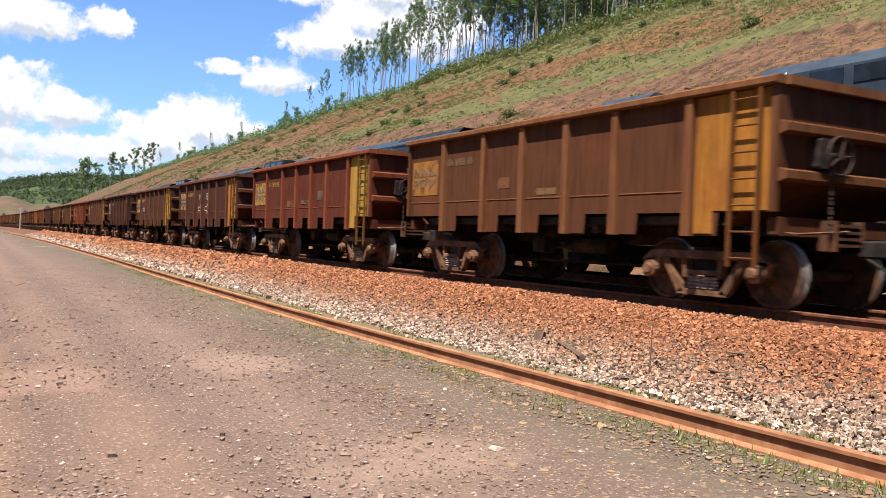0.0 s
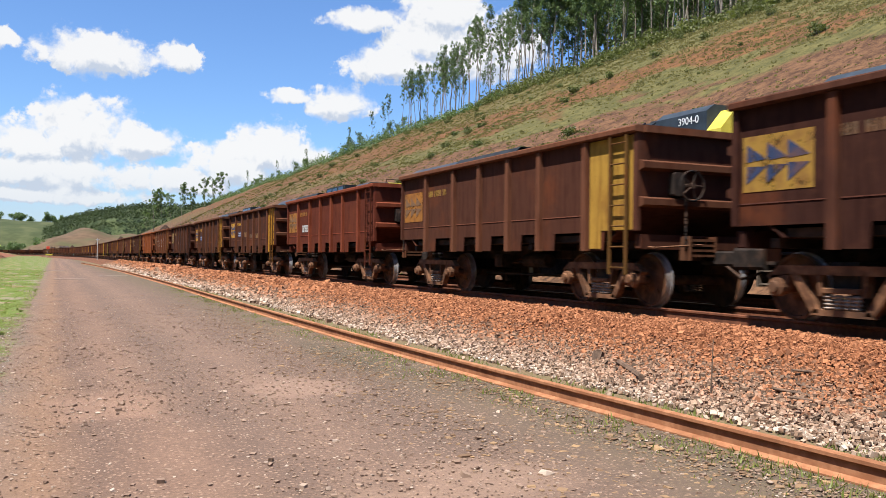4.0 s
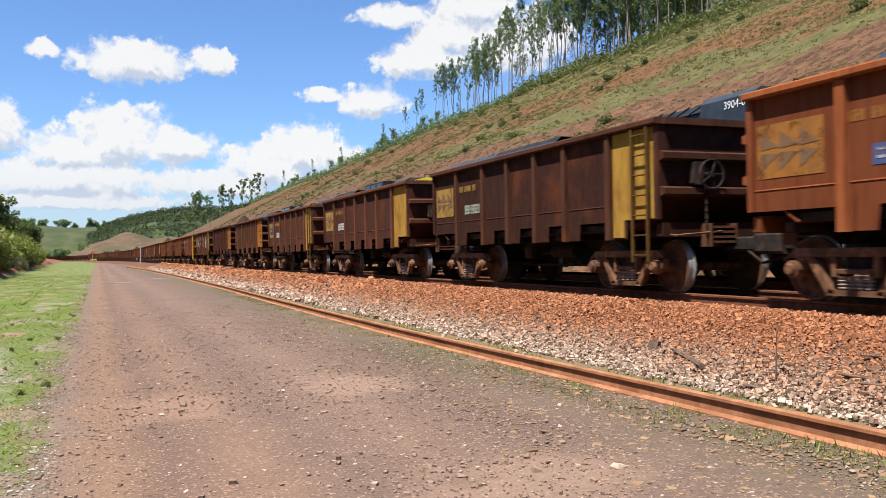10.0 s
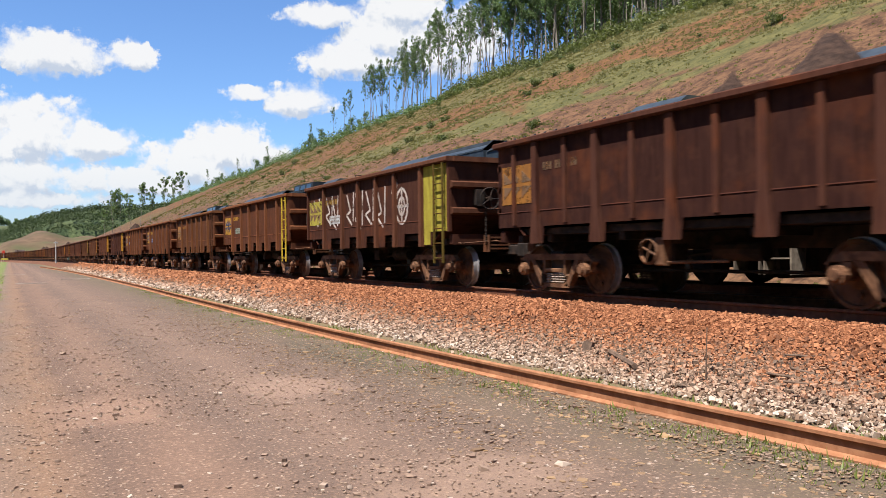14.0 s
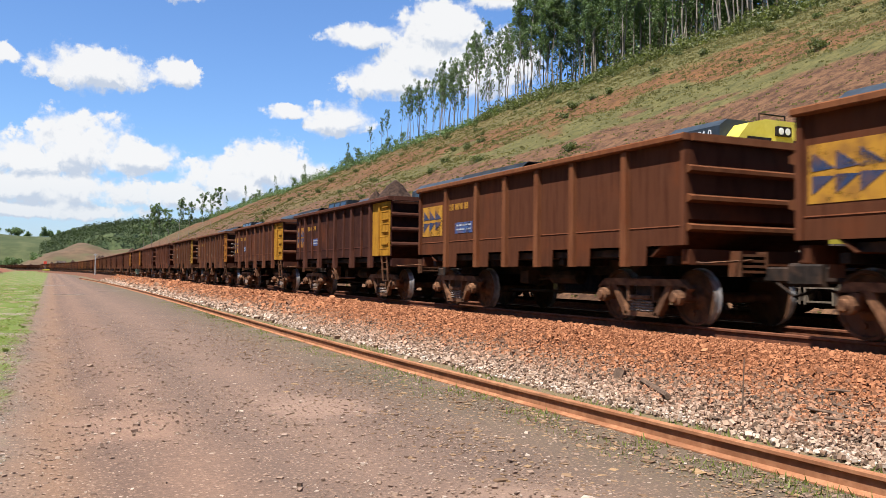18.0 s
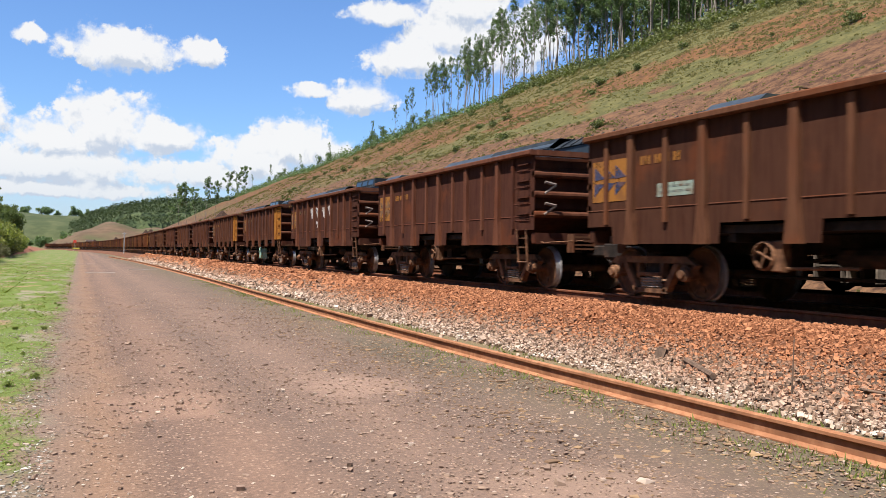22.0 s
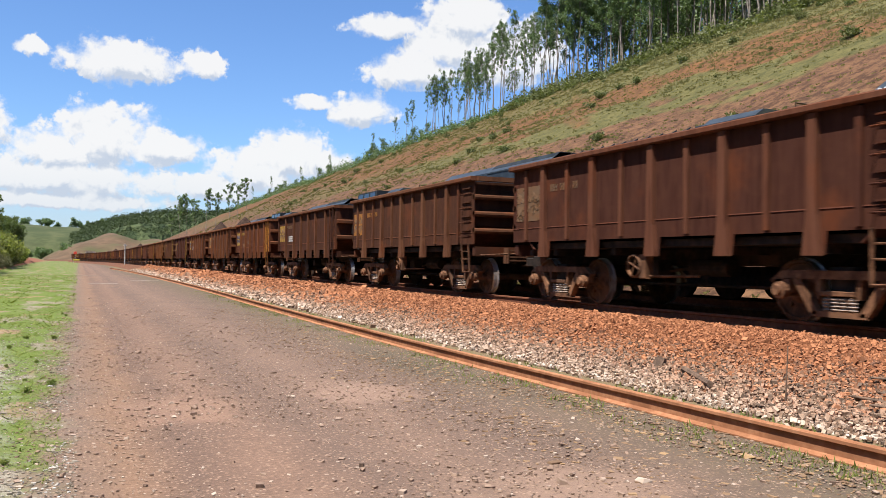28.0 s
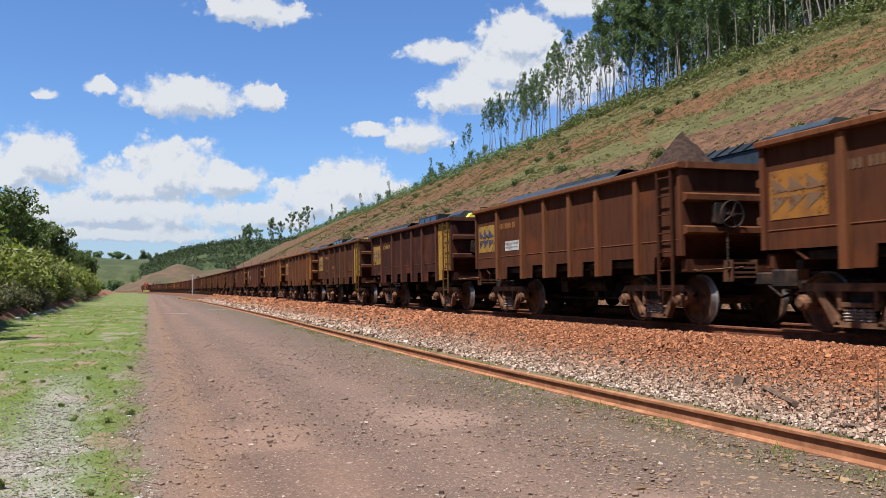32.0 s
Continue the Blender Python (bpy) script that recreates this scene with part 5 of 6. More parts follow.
# ---- plants ----
def leaf_cloud(mb, c, r, n, size, rng, squash=0.8):
    """A clump of small leaves, each a bent quad of its own."""
    for _ in range(n):
        while True:
            p = Vector((rng.uniform(-1, 1), rng.uniform(-1, 1), rng.uniform(-1, 1)))
            if 0.15 < p.length < 1:
                break
        p = Vector(c) + Vector((p.x * r, p.y * r, p.z * r * squash))
        a = Vector((rng.gauss(0, 1), rng.gauss(0, 1), rng.gauss(-0.35, 0.8))).normalized()
        b = a.orthogonal().normalized()
        b.rotate(Matrix.Rotation(rng.uniform(0, 6.28), 3, a))
        s = size * rng.uniform(0.6, 1.35)
        a, b = a * s, b * s * 0.42
        mb.add([tuple(p - a), tuple(p + b), tuple(p + a), tuple(p - b)], [(0, 1, 2, 3)])


def tree_mesh(seed, h, bare, spread, clumps, leaf, n, long=1.0, puff=1.0, mat=None):
    """Trunk and crown of a slender tall tree: bare stem below, upright clumps of leaves above."""
    rng = random.Random(seed)
    tr, cr = MB(), MB()
    pts, x, y = [], 0.0, 0.0
    for i in range(9):
        pts.append(Vector((x, y, h * 0.94 * i / 8)))
        x += rng.gauss(0, 0.010) * h
        y += rng.gauss(0, 0.010) * h
    r0 = 0.0058 * h
    for i in range(8):
        tr.tube(pts[i] - (Vector((0, 0, 0.6)) if i == 0 else Vector()), pts[i + 1], r0 * (1 - i / 9.0), r0 * (1 - (i + 1) / 9.0), 7, False)
    for i in range(clumps):
        f = bare + (0.97 - bare) * ((i + rng.random()) / clumps) ** 0.62
        base = pts[min(7, int(f * 8))].lerp(pts[min(8, int(f * 8) + 1)], f * 8 % 1)
        a = rng.uniform(0, 6.283)
        reach = spread * (0.95 - 0.35 * (f - bare) / (1 - bare)) * rng.uniform(0.15, 1.0)
        tip = base + Vector((math.cos(a) * reach, math.sin(a) * reach, reach * rng.uniform(0.5, 1.2)))
        tr.tube(base, tip, r0 * 0.28, r0 * 0.08, 5, False)
        leaf_cloud(cr, tip, spread * puff * rng.uniform(0.2, 0.46), n, leaf, rng, rng.uniform(0.9, 1.6) * long)
        if rng.random() < 0.6:
            leaf_cloud(cr, base.lerp(tip, 0.55) - Vector((0, 0, 0.3)), spread * puff * 0.24, n // 2, leaf, rng, 1.1 * long)
    leaf_cloud(cr, pts[8], spread * puff * 0.32, n, leaf, rng, 1.7)
    tm = tr.mesh("trunk", True)
    tm.materials.append(BARK)
    cm = bpy.data.meshes.new("crown")
    cm.from_pydata(cr.v, [], cr.f)
    cm.materials.append(mat or EUC)
    return tm, cm


def plant_tree(meshes, x, y, z, turn, size, label, group, name="eucalyptus_tree"):
    t = thing(name, label, "tree", group, m=pose(x, y, z, 0, 0, turn) @ Matrix.Scale(size, 4))
    for n, me in zip(("trunk", "crown"), meshes):
        ob = new(n, me)
        ob.parent = t
    return t


def bush_mesh(seed, r, h, n, leaf, mat):
    rng = random.Random(seed)
    st, cr = MB(), MB()
    for i in range(9):
        a = rng.uniform(0, 6.283)
        tip = (math.cos(a) * r * rng.uniform(0.1, 0.75), math.sin(a) * r * rng.uniform(0.1, 0.75), h * rng.uniform(0.45, 0.9))
        st.tube((tip[0] * 0.1, tip[1] * 0.1, -0.2), tip, 0.02 * h, 0.008 * h, 5, False)
        leaf_cloud(cr, tip, r * rng.uniform(0.35, 0.55), n, leaf, rng, 0.75)
        leaf_cloud(cr, (tip[0] * 0.8, tip[1] * 0.8, tip[2] * 0.5), r * 0.45, n // 2, leaf, rng, 0.8)
    sm = st.mesh("stem")
    sm.materials.append(BARK)
    cm = bpy.data.meshes.new("foliage")
    cm.from_pydata(cr.v, [], cr.f)
    cm.materials.append(mat)
    return sm, cm


def plant_bush(meshes, x, y, z, turn, size, label, group, name="bush"):
    t = thing(name, label, "bush", group, m=pose(x, y, z, 0, 0, turn) @ Matrix.Scale(size, 4))
    for n, me in zip(("stem", "foliage"), meshes):
        ob = new(n, me)
        ob.parent = t
    return t


def band(x, y):
    """How green the hillside is at a place, from bare soil to thick scrub."""
    z = hill_height(x, y)
    q = (z - 1.6) / x + 0.11 * noise.noise(Vector((x * 0.07, y * 0.035, 5))) + 0.05 * noise.noise(Vector((x * 0.25, y * 0.15, 8)))
    if q < 0.285:
        return 0.15, z
    if q < 0.328:
        return 0.95, z
    if q < 0.36:
        return 0.35, z
    return 1.0, z


def make_trees():
    rng = random.Random(21)
    tall = [tree_mesh(100 + i, 21.5, 0.33, 2.6, 46, 0.18, 58, 1.1, 0.62) for i in range(5)]
    thin = [tree_mesh(200 + i, 21.0, 0.48, 2.3, 24, 0.17, 50, 1.2, 0.55) for i in range(7)]
    broad = [tree_mesh(700 + i, 14.0, 0.36, 3.6, 14, 0.27, 60, 0.9, 0.5) for i in range(4)]
    small = [tree_mesh(300 + i, 8.0, 0.15, 2.4, 14, 0.22, 70) for i in range(3)]
    lab = "tall slender eucalyptus with pale bare trunk on the hilltop"
    # dense plantation
    for i in range(190):
        y = 24 + 124 * rng.random()
        x = 85 + 1.5 + 34 * rng.random() ** 1.6
        plant_tree(rng.choice(tall), x, y, hill_height(x, y) - 0.2, rng.uniform(0, 360), rng.uniform(0.9, 1.25), lab, "eucalyptus plantation")
    # the rows behind, past counting
    fo, tk = MB(), MB()
    for i in range(420):
        y, x = 8 + 142 * rng.random(), 93 + 34 * rng.random()
        z, h = hill_height(x, y), 20 * rng.uniform(0.85, 1.2)
        tk.tube((x, y, z - 0.3), (x + rng.gauss(0, 0.3), y + rng.gauss(0, 0.3), z + h * 0.8), 0.15, 0.05, 5, False)
        for k in range(7):
            f = 0.30 + 0.68 * (k + rng.random()) / 7
            a, r = rng.uniform(0, 6.283), 2.0 * rng.random()
            leaf_cloud(fo, (x + r * math.cos(a), y + r * math.sin(a), z + h * f), 1.25, 17, 0.42, rng, 1.4)
    ob = part("forest_crowns", raw_mesh("forest_crowns", fo.v, fo.f, EUC), EUC)
    tagged(ob, "dense dark green crowns of the eucalyptus wood behind", "trees", kind="stuff")
    ob = part("forest_trunks", raw_mesh("forest_trunks", tk.v, tk.f, BARK), BARK)
    tagged(ob, "slender pale trunks of the eucalyptus wood behind", "trees", kind="stuff")
    un = MB()
    for i in range(2000):
        y, x = 10 + 150 * rng.random(), 80 + 15 * rng.random() ** 0.7
        r = rng.uniform(0.6, 1.2) * (1.7 if x > 83.5 and rng.random() < 0.5 else 1)
        leaf_cloud(un, (x, y, hill_height(x, y) + 0.5 * r), r, int(36 * r + 6), 0.27, rng, 0.9)
    ob = part("undergrowth", raw_mesh("undergrowth", un.v, un.f, SCRUB), SCRUB)
    tagged(ob, "dark leafy undergrowth at the edge of the wood", "undergrowth", kind="stuff")
    # shrubs along the falling crest
    cs = MB()
    for i in range(1100):
        y, x = 150 + 330 * rng.random() ** 1.2, 80.5 + 7 * rng.random()
        r = rng.uniform(0.5, 1.3) * (1 + 0.002 * (y - 150)) * (1.7 if 195 < y < 300 and rng.random() < 0.35 else 1)
        leaf_cloud(cs, (x, y, hill_height(x, y) + 0.5 * r), r, int(16 * r), 0.3, rng, 1.0)
    ob = part("crest_shrubs", raw_mesh("crest_shrubs", cs.v, cs.f, EUC), EUC)
    tagged(ob, "green shrubs along the crest of the hill", "shrubs", kind="stuff")
    # thinner end of the plantation
    for i in range(56):
        f = (i + rng.random()) / 56
        y = 143 + 66 * f
        x = 83 + 10 * rng.random()
        s = (1.12 - 0.36 * f) * (rng.uniform(0.82, 1.06) if rng.random() < 0.78 else rng.uniform(0.4, 0.6))
        plant_tree(rng.choice(thin), x, y, hill_height(x, y) - 0.2, rng.uniform(0, 360), s, "thin eucalyptus standing apart against the sky", "eucalyptus plantation")
    # single trees along the falling skyline
    for deg, s in ((20.05, 0.5), (18.62, 0.40), (20.9, 0.55), (21.3, 0.62), (15.65, 0.38), (13.74, 0.40), (11.77, 0.5), (10.6, 0.45)):
        x = 84.0
        y = x / math.tan(radians(deg))
        plant_tree(rng.choice(thin), x, y, hill_height(x, y) - 0.2, rng.uniform(0, 360), s, "single eucalyptus on the skyline of the hill", "skyline trees")
    for i in range(40):
        y = 195 + 335 * rng.random()
        x = 82 + 7 * rng.random()
        plant_tree(rng.choice(small), x, y, hill_height(x, y) - 0.5, rng.uniform(0, 360), rng.uniform(0.25, 0.65), "low leafy tree on the crest of the hill", "skyline trees", "tree")
    # the far group at the foot of the hill
    for deg, d, s in ((5.9, 330, 1.3), (6.4, 335, 1.15), (7.6, 320, 1.1), (8.2, 325, 0.9), (9.1, 330, 1.0), (9.6, 318, 0.85), (10.2, 330, 0.95), (7.0, 345, 1.0), (5.4, 340, 0.9)):
        x, y = d * math.sin(radians(deg)), d * math.cos(radians(deg))
        plant_tree(rng.choice(broad), x, y, hill_height(x, y) - 0.2, rng.uniform(0, 360), s, "tall eucalyptus in the distant group below the hill", "distant trees")
    # single bushes on the slope
    sc = [bush_mesh(400 + i, 1.0, 0.95, 34, 0.13, SCRUB) for i in range(5)]
    done = 0
    while done < 190:
        y, x = 14 + 230 * rng.random() ** 1.4, 22 + 63 * rng.random()
        g, z = band(x, y)
        if rng.random() > g:
            continue
        done += 1
        plant_bush(rng.choice(sc), x, y, z - 0.1, rng.uniform(0, 360), rng.uniform(0.3, 1.0), "low scrub bush on the red hillside", "scrub on the hillside", "scrub_bush")
    # the rest of the scrub and tufts, past counting
    cr = MB()
    for i in range(80000):
        y, x = 10 + 330 * rng.random() ** 1.7, 19 + 68 * rng.random()
        g, z = band(x, y)
        if rng.random() > g * (1 - 0.6 * min(1.0, max(0.0, (y - 90) / 120))):
            continue
        s = rng.uniform(0.08, 0.24) * (1 + 0.004 * y) * (1.6 if g > 0.8 and rng.random() < 0.15 else 1)
        for k in range(7):
            a, r, up = rng.uniform(0, 6.283), s * rng.random(), s * rng.uniform(0.15, 0.6)
            px, py = x + r * math.cos(a), y + r * math.sin(a)
            w = s * 0.3
            b = rng.uniform(0, 6.283)
            dx, dy = w * math.cos(b), w * math.sin(b)
            cr.add([(px - dx, py - dy, z + up * 0.35), (px + dx * 0.3, py + dy * 0.3, z - 0.05), (px + dx, py + dy, z + up * 0.6), (px - dx * 0.2, py - dy * 0.2, z + up)], [(0, 1, 2, 3)])
    ob = part("hillside_scrub", raw_mesh("hillside_scrub", cr.v, cr.f, TUFT), TUFT)
    tagged(ob, "low green scrub and grass tufts covering the hillside", "scrub", kind="stuff")


make_trees()


def make_verge():
    rng = random.Random(31)
    bs = [bush_mesh(500 + i, 1.8, 2.7, 85, 0.15, BUSH) for i in range(5)]
    tr = [tree_mesh(520 + i, 8.0, 0.16, 2.9, 24, 0.19, 120, 0.7, 0.85, TREELEAF) for i in range(4)]
    dry = [bush_mesh(540 + i, 1.1, 1.3, 70, 0.11, BRUSH) for i in range(3)]
    for i in range(130):
        y = 36 + 175 * (i / 130) ** 1.2 + rng.uniform(-1, 1)
        edge = -6.3 - 0.026 * (y - 30)
        d = 0.9 + 8 * rng.random() ** 1.3
        x = edge - d
        plant_bush(rng.choice(bs), x, y, hill_height(x, y) - 0.25, rng.uniform(0, 360), rng.uniform(0.85, 1.35) * (1 + 0.075 * d), "leafy yellow green bush on the red roadside bank", "roadside bushes")
    for i in range(80):
        y = 30 + 120 * (i / 80) ** 1.2 + rng.uniform(-0.8, 0.8)
        x = -6.3 - 0.026 * (y - 30) - rng.uniform(0.5, 1.7)
        plant_bush(rng.choice(dry), x, y, hill_height(x, y) - 0.15, rng.uniform(0, 360), rng.uniform(0.6, 1.15), "grey brown dry brush hanging over the red bank", "roadside bushes", "brush")
    # bank past and behind the camera: unseen plants added to block low sky light
    for i in range(34):
        y = 34 - 100 * i / 34
        x = -7.6 - 2.5 * rng.random()
        plant_bush(rng.choice(bs), x, y, hill_height(x, y) - 0.25, rng.uniform(0, 360), rng.uniform(1.1, 1.6), "leafy yellow green bush on the red roadside bank", "roadside bushes")
    for i in range(26):
        y = 44 - 120 * i / 26
        x = -11 - 4 * rng.random()
        plant_tree(rng.choice(tr), x, y, hill_height(x, y) - 0.3, rng.uniform(0, 360), rng.uniform(0.95, 1.3), "leafy tree above the roadside bushes", "roadside trees", "tree")
    for i in range(34):
        y = 50 + 260 * (i / 34) ** 1.1
        x = -6.3 - 0.026 * (y - 30) - 3.5 - 9 * rng.random()
        plant_tree(rng.choice(tr), x, y, hill_height(x, y) - 0.3, rng.uniform(0, 360), rng.uniform(0.75, 1.1) * (1 + 0.0012 * y), "leafy tree above the roadside bushes", "roadside trees", "tree")
    # grass on the verge
    r2 = np.random.default_rng(5)
    v, f = [], []
    for y0, y1, n, hgt in ((3.5, 12, 26000, 0.028), (12, 30, 26000, 0.038), (30, 90, 12000, 0.07)):
        xs, ys = r2.uniform(-6.2, -0.35, n), r2.uniform(y0, y1, n)
        for x, y in zip(xs, ys):
            if noise.noise(Vector((x * 0.9, y * 0.42, 2))) + 0.5 * noise.noise(Vector((x * 2.6, y * 1.6, 4))) < -0.08 + (0.2 if y < 11 else 0):
                continue
            if y < 16 and abs(x + 1.15 + 0.065 * (y - 8)) < 0.1 + 0.35 * noise.noise(Vector((x * 2, y * 1.4, 6))):
                continue
            a, h = r2.uniform(0, 6.283), hgt * r2.lognormal(0, 0.4)
            dx, dy, w = math.cos(a), math.sin(a), h * 0.2
            z = hill_height(x, y)
            lx, ly = r2.normal(0, 1.3, 2) * h
            o = len(v)
            v += [(x - dx * w, y - dy * w, z), (x + dx * w, y + dy * w, z), (x + lx, y + ly, z + h * 0.6)]
            f.append((o, o + 1, o + 2))
    # thin weeds along the loose rail
    for i in range(36000):
        y = 2 + 43 * r2.random() ** 1.5
        side = -1 if r2.random() < 0.3 else 1
        x = rail_x(y) + side * (0.09 + abs(r2.normal(0, 0.34)))
        if noise.noise(Vector((x * 1.2, y * 0.8, 9))) < -0.05:
            continue
        a, h = r2.uniform(0, 6.283), min(0.085, (0.03 if side < 0 else 0.045) * r2.lognormal(0, 0.45))
        dx, dy, w = math.cos(a), math.sin(a), h * 0.14
        o = len(v)
        v += [(x - dx * w, y - dy * w, 0.0), (x + dx * w, y + dy * w, 0.0), (x + r2.normal(0, 0.4) * h, y + r2.normal(0, 0.4) * h, h)]
        f.append((o, o + 1, o + 2))
    ob = part("grass", raw_mesh("grass", v, f, GRASS), GRASS)
    tagged(ob, "short green grass and weeds on the verge and by the rail", "grass", kind="stuff")


make_verge()


# ---- stones and wood on the ground ----
def make_litter():
    rng = np.random.default_rng(8)
    n = 24000
    y = 3.0 + 27 * rng.beta(1.0, 2.4, n)
    x = rng.uniform(-0.8, 5.6, n)
    xyz = np.stack([x, y, np.full(n, 0.004)], 1)
    v, f = scatter(xyz, 0.0115 * rng.lognormal(0, 0.5, n), rng, 0.4, 0.2)
    ob = part("gravel", raw_mesh("gravel", v, f, GRIT), GRIT)
    tagged(ob, "fine gravel strewn over the dirt road", "gravel", kind="stuff")
    n = 4200
    y = 3.4 + 34 * rng.beta(1.0, 2.0, n)
    x = rng.uniform(-0.6, 5.4, n)
    v, f = scatter(np.stack([x, y, np.full(n, 0.006)], 1), 0.022 * rng.lognormal(0, 0.45, n), rng, 0.6, 0.3)
    ob = part("gravel", raw_mesh("gravel", v, f, GRIT), GRIT)
    tagged(ob, "small brown stones strewn over the dirt road", "gravel", kind="stuff")
    # flat sandy chips trodden into the damp strip by the rail
    n = 5200
    y = 3.0 + 30 * rng.beta(1.0, 2.0, n)
    x = 5.55 - 2.6 * rng.beta(1.1, 1.8, n)
    v, f = scatter(np.stack([x, y, np.full(n, 0.003)], 1), 0.03 * rng.lognormal(0, 0.45, n), rng, 0.18, 0.08)
    ob = part("gravel", raw_mesh("gravel", v, f, SANDCHIP), SANDCHIP)
    tagged(ob, "flat sandy stone chips in the damp strip beside the rail", "gravel", kind="stuff")
    # pale chips where the verge is bare
    n = 48000
    y, x = 3.6 + 22 * rng.beta(1.0, 2.2, n), rng.uniform(-6.0, -0.2, n)
    keep = np.array([noise.noise(Vector((a * 0.9, b * 0.42, 2))) + 0.5 * noise.noise(Vector((a * 2.6, b * 1.6, 4))) < -0.02 + (0.2 if b < 11 else 0) for a, b in zip(x, y)])
    x, y = x[keep], y[keep]
    v, f = scatter(np.stack([x, y, np.full(len(x), 0.004)], 1), 0.013 * rng.lognormal(0, 0.5, len(x)), rng, 0.4, 0.15)
    ob = part("gravel", raw_mesh("gravel", v, f, CHIP), CHIP)
    tagged(ob, "pale stone chips on bare patches of the verge", "gravel", kind="stuff")
    n = 1900
    y = 5.5 + 11 * rng.beta(1.0, 1.5, n)
    x = -1.15 - 0.065 * (y - 8) + rng.normal(0, 0.24, n)
    v, f = scatter(np.stack([x, y, np.full(n, 0.004)], 1), 0.016 * rng.lognormal(0, 0.45, n), rng, 0.5, 0.2)
    ob = part("gravel", raw_mesh("gravel", v, f, CHIP), CHIP)
    tagged(ob, "streak of pale crushed stone along the verge", "gravel", kind="stuff")
    # low weeds standing out of the short grass
    weeds = [bush_mesh(560 + i, 0.10, 0.09, 16, 0.022, GRASS) for i in range(3)]
    wr = random.Random(63)
    for i in range(70):
        x, y = wr.uniform(-5.5, -0.5), 6.5 + 22 * wr.random() ** 1.3
        plant_bush(wr.choice(weeds), x, y, 0.0, wr.uniform(0, 360), wr.uniform(0.3, 0.75), "small dark green weed in the short grass", "weeds on the verge", "weed")
    shapes = []
    for i in range(6):
        sv, sf = scatter(np.zeros((1, 3)), np.array([0.07]), rng, 0.8, 0.2)
        shapes.append(raw_mesh("stone", sv, sf, PEBBLE))
    for x, y, s in ((1.84, 6.3, 1.2), (1.80, 6.15, 1.1), (0.92, 6.71, 1.0), (3.3, 7.26, 1.1), (3.0, 8.69, 1.0), (3.72, 6.41, 1.0), (0.98, 5.95, 1.5), (2.05, 6.38, 1.0), (3.3, 8.6, 0.9), (0.1, 7.6, 0.8)):
        ob = part("stone", shapes[int(rng.integers(6))], PEBBLE, at=pose(x, y, 0.009 * s, 0, 0, rng.uniform(0, 360)) @ Matrix.Scale(s * 0.62, 4))
        tagged(ob, "brown stone lying on the dirt road", "stone", "stones on the road")
    # wood scraps on the ballast
    mb = MB().prism([(-0.10, 0.0), (0.09, 0.02), (0.07, 0.27), (-0.08, 0.29)], "x", -0.03, 0.03)
    ob = part("wood_block", mb, WOOD, at=pose(7.24, 9.66, 0.05, 12, 20, 15))
    tagged(ob, "short brown block of wood stuck in the ballast", "wood scrap")
    mb = MB()
    pts = [(0.03, 0.08, 0.16), (-0.02, -0.2, 0.11), (-0.12, -0.5, 0.08), (-0.28, -0.78, 0.09)]
    for a, b in zip(pts, pts[1:]):
        mb.tube(a, b, 0.045, 0.04, 7)
    ob = part("stick", mb, WOOD, at=pose(7.2, 8.93, 0.07))
    tagged(ob, "bent weathered stick lying on the ballast", "stick")
    ob = part("stick", MB().tube((0, 0, 0), (0.05, 0.02, 0.62), 0.012, 0.006, 6), WOOD, at=pose(7.06, 7.09, 0.1))
    tagged(ob, "thin dry twig standing in the ballast", "stick")
    for x, y, a in ((7.4, 6.2, 20), (7.3, 5.9, 40), (7.55, 6.1, -10), (7.9, 6.4, 60), (7.2, 24.0, 30)):
        mb = MB().cut(-0.022, 0.022, -0.24, 0.24, 0, 0.025, 0.008)
        ob = part("wood_scrap", mb, WOOD, at=pose(x, y, bank_z(x) + 0.03, 4, 0, a))
        tagged(ob, "split grey brown piece of sleeper on the ballast", "wood scrap", "wood scraps")
    mb = MB().tube((0, 0, -0.5), (0, 0, 4.3), 0.13, 0.09, 10)
    mb.cut(-0.35, 0.35, -0.05, 0.05, 3.95, 4.15, 0.02)
    ob = part("trackside_pole", mb, POLE, at=pose(8.3, 183, 0.5))
    tagged(ob, "pale concrete pole beside the track", "pole")


make_litter()


# ---- distance ----
def hill_mesh(name, cx, cy, rx, ry, h, mat, label, seed, power=0.7):
    n, m = 40, 24
    v, f = [], []
    for j in range(m + 1):
        for i in range(n + 1):
            a, b = -1 + 2 * i / n, -1 + 2 * j / m
            d = max(0.0, 1 - a * a) * max(0.0, 1 - b * b)
            v.append((cx + a * rx, cy + b * ry, -2 + h * d ** power * (1 + 0.25 * noise.noise(Vector((a * 3, b * 3, seed))))))
    f = [(j * (n + 1) + i, j * (n + 1) + i + 1, (j + 1) * (n + 1) + i + 1, (j + 1) * (n + 1) + i) for j in range(m) for i in range(n)]
    ob = part(name, raw_mesh(name, v, f, mat, True), mat)
    tagged(ob, label, "hill", kind="structure")
    return v


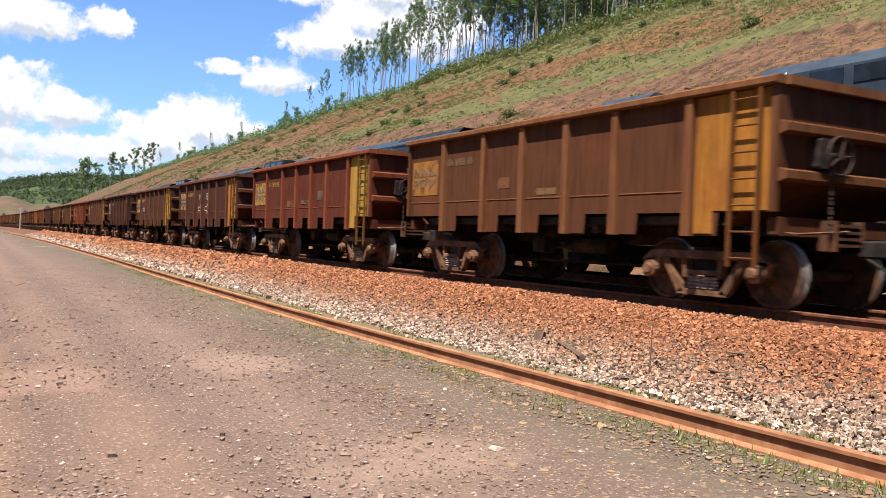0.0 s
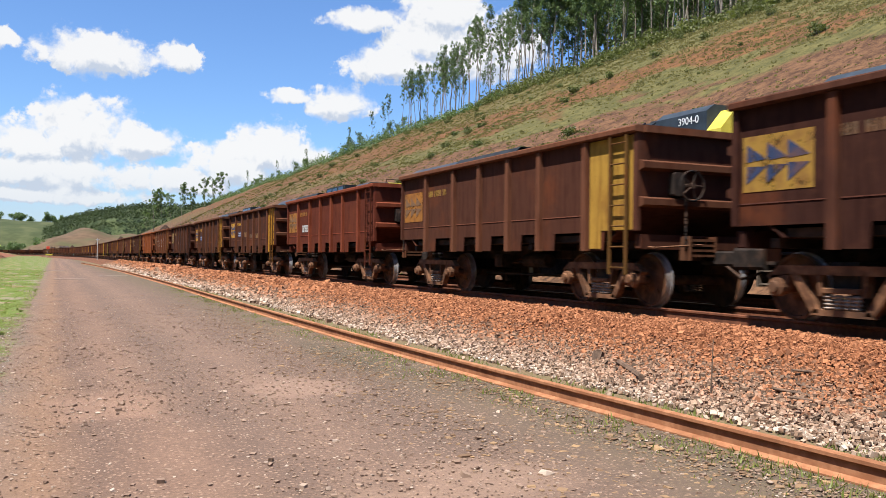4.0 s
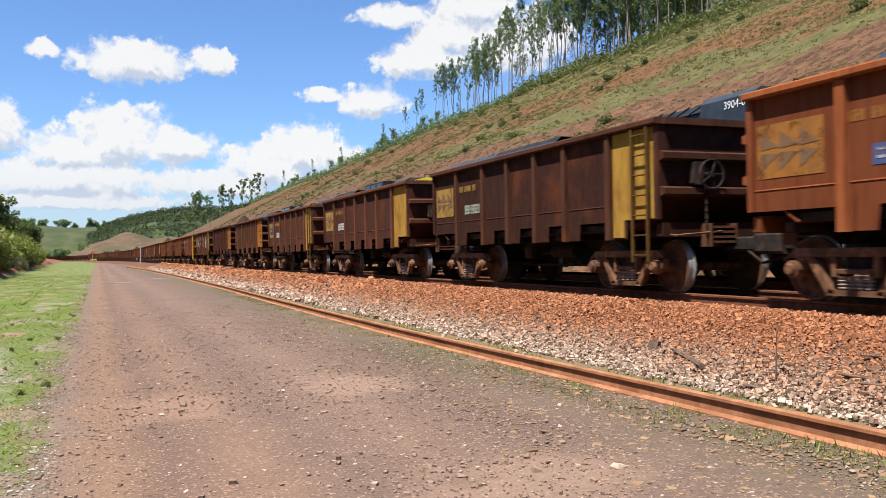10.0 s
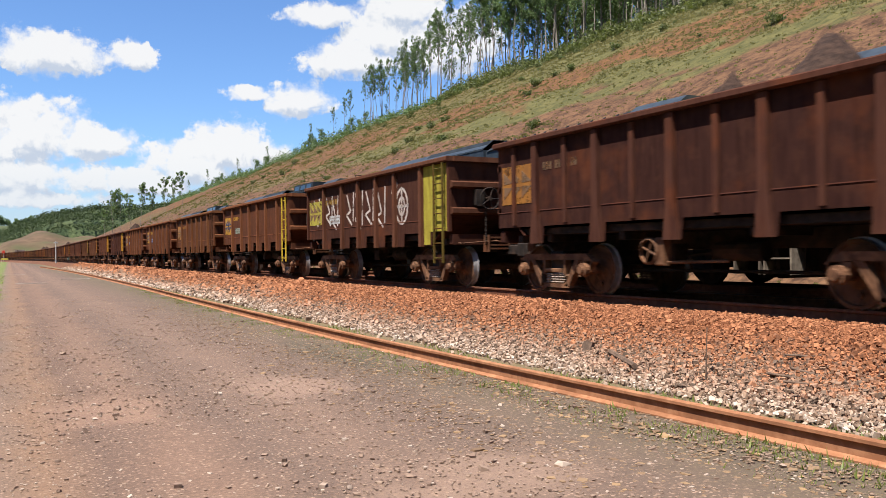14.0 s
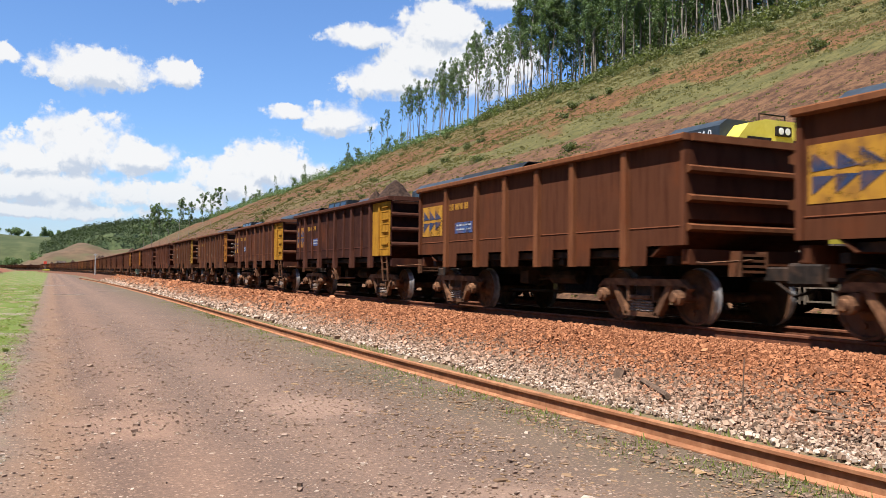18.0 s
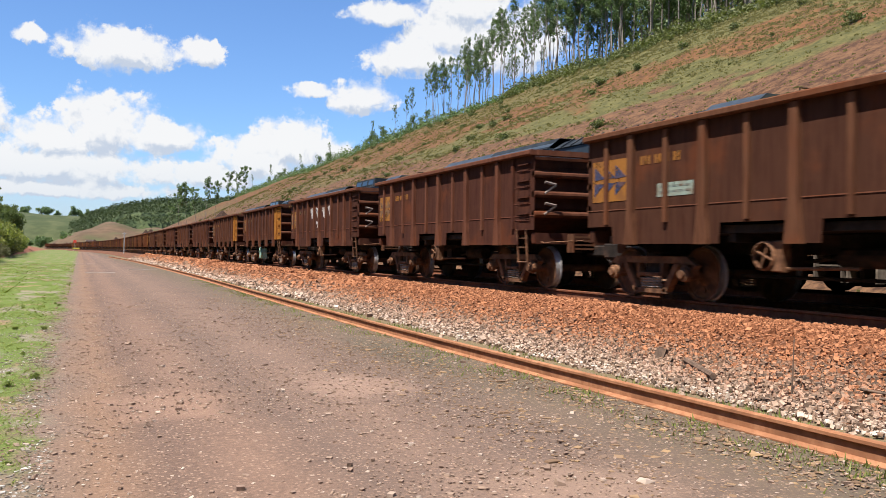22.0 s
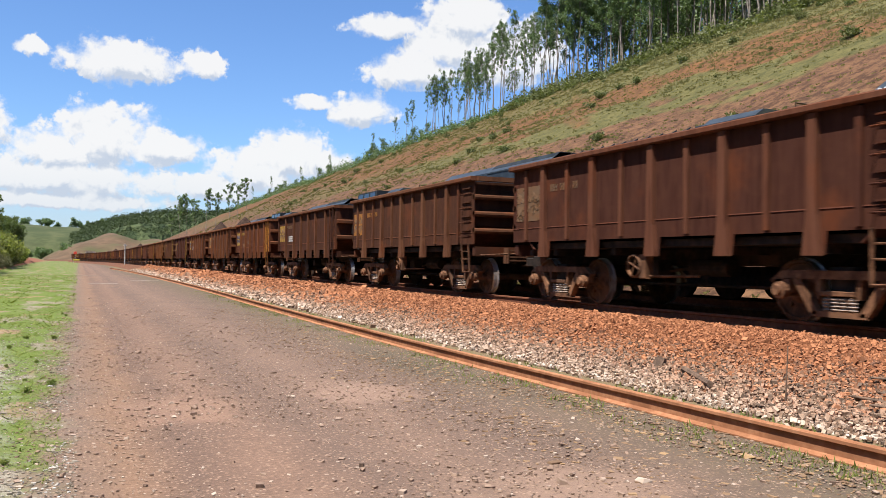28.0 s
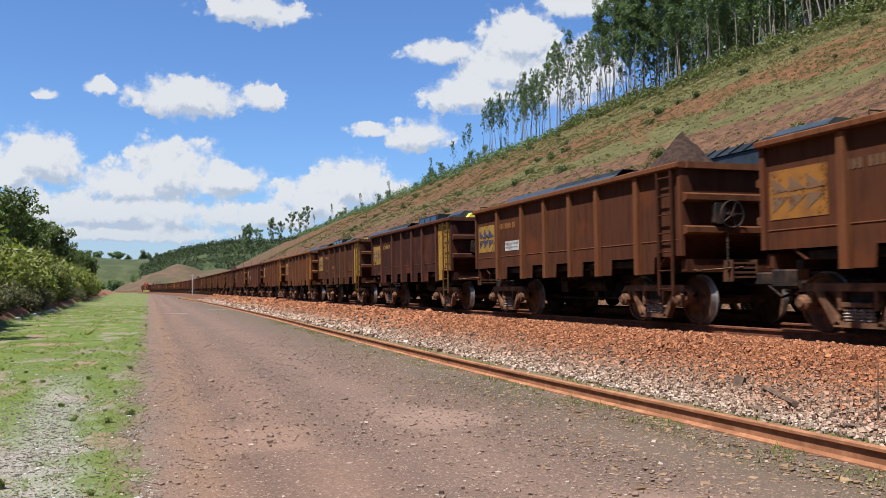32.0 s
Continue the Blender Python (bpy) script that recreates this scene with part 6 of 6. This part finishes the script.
FIELD = mat_simple("far_pasture", (0.036, 0.046, 0.017), (0.066, 0.072, 0.030), 0.05, 1.0, 0.1, 0.1, (0.026, 0.034, 0.014), 0.014)
FOREST = mat_simple("far_forest", (0.03, 0.045, 0.02), (0.07, 0.085, 0.035), 0.12, 1.0, 1.0, 3.0)
CUTSOIL = mat_simple("far_soil", (0.070, 0.046, 0.026), (0.115, 0.072, 0.042), 0.12, 1.0, 0.2, 0.2, (0.05, 0.056, 0.022), 0.03)
hill_mesh("far_hill", -40, 1150, 420, 250, 44, FIELD, "pale green pasture hill in the distance", 1)
hill_mesh("cut_slope", 30, 700, 60, 110, 22, CUTSOIL, "bare brown cut slope in the distance", 9, 1.0)
canopy = hill_mesh("wooded_hill", 130, 900, 140, 160, 50, FOREST, "dark wooded hill in the distance", 3, 0.3)



def make_canopy():
    """Tree crowns covering the wooded hill."""
    rng = random.Random(55)
    mb = MB()
    for x, y, z in canopy:
        if z < 1 or y > 920:
            continue
        for k in range(6):
            leaf_cloud(mb, (x + rng.uniform(-4, 4), y + rng.uniform(-7, 7), z + rng.uniform(0.5, 3)), rng.uniform(2.0, 4.2), 22, 0.9, rng, 0.9)
    ob = part("canopy", raw_mesh("canopy", mb.v, mb.f, CANOPY), CANOPY)
    tagged(ob, "uneven dark tree crowns on the distant hill", "trees", kind="stuff")


make_canopy()


def make_far_trees():
    rng = random.Random(77)
    me = [tree_mesh(600 + i, 7.0, 0.03, 5.0, 14, 0.7, 50, 0.6) for i in range(3)]
    for i in range(74):
        if i < 46:                      # along the pasture's ridge
            a = -0.55 + 1.0 * i / 46 + rng.uniform(-0.03, 0.03)
            x, y = -40 + 420 * a, 1150 + rng.uniform(-30, 30)
            z = -2 + 44 * max(0.0, 1 - a * a) ** 0.7 * 0.93
        else:                           # at its foot
            x, y, z = rng.uniform(-150, 90), rng.uniform(640, 720), 0.0
        plant_tree(rng.choice(me), x, y, z - 1.0, rng.uniform(0, 360), rng.uniform(0.8, 1.7), "dark round tree in the distant pasture", "distant trees", "tree")


make_far_trees()
hill_mesh("wooded_hill", -330, 900, 220, 300, 38, FOREST, "dark wooded hill beyond the roadside bushes", 4)


# ---- the far end of the yard ----
def make_yard_end():
    # grey edging poles laid end to end at the foot of the red bank
    for y0, y1 in ((20, 33.9), (34, 47.9), (48, 62), (62.1, 78)):
        mb = MB()
        pts = [(-6.85 - 0.0115 * (y - 20) + 0.05 * math.sin(y), y, 0.08) for y in steps(y0, y1, 2.8) + [y1]]
        for a, b in zip(pts, pts[1:]):
            mb.tube(a, b, 0.11, 0.11, 9)
        ob = part("edging_pole", mb, POLE)
        tagged(ob, "long grey weathered pole lying at the foot of the bank", "pole", "edging poles")
    # pale strips of concrete across the road
    for x0, x1, y in ((0.3, 2.1, 58.0), (3.3, 5.3, 66.6), (-0.6, 1.4, 88.0)):
        ob = part("concrete_strip", MB().cut(x0, x1, y - 0.35, y + 0.35, -0.1, 0.022, 0.008), STRIP)
        tagged(ob, "pale worn concrete strip across the dirt road", "paving", "concrete strips")
    hut = thing("hut", "small brown hut with a white roof at the yard's end", "hut", m=pose(4.2, 400, 0))
    part("wall", MB().box(-1.7, 1.7, -2, 2, -0.5, 4.4), WOOD, hut)
    part("roof", MB().prism([(-2.1, 4.4), (2.1, 4.4), (1.8, 5.0), (-1.8, 5.0)], "y", -2.4, 2.4), STRIP, hut, "white sheet roof")
    bar = thing("barrier", "yellow barrier across the far end of the road", "barrier", m=pose(-1.5, 380, 0))
    part("beam", MB().cut(-1.3, 1.3, -0.15, 0.15, 0.9, 1.5, 0.03), LOCOYEL, bar)
    for x in (-1.1, 1.1):
        part("post", MB().box(x - 0.1, x + 0.1, 0.16, 0.4, -0.2, 1.5), POLE, bar)
    sign = thing("red_sign", "red sign on a post at the yard's end", "sign", m=pose(-2.0, 390, 0))
    part("board", MB().cut(-0.6, 0.6, -0.1, 0.1, 3.6, 4.7, 0.03), mat_simple("red_board", (0.5, 0.05, 0.03), (0.55, 0.07, 0.04), 1.0), sign)
    part("post", MB().tube((0, 0.2, -0.2), (0, 0.2, 4.6), 0.1), POLE, sign)


make_yard_end()


# ---- what moves ----
def motions():
    times = [2.0 * i for i in range(17)]
    for k, w in TRAIN:
        walk(w, [(t, wagon_pose(k, t)) for t in times])
    # all wheels turn alike: one set of keys for each of the four places under a wagon
    turns = {}
    for k, w in TRAIN:
        for ob in w.children_recursive:
            if ob.name.split(".")[0] != "wheelset":
                continue
            y = round(ob.location.y, 3)
            if y not in turns:
                rows = [(i / 30, pose(0, y, RW, math.degrees(travelled(i / 30) / RW))) for i in range(961)]
                walk(ob, rows)
                turns[y] = ob
            else:
                src = turns[y].animation_data
                ob.rotation_mode = "QUATERNION"
                ob.animation_data_create()
                ob.animation_data.action = src.action
                ob.animation_data.action_slot = src.action_slot


motions()
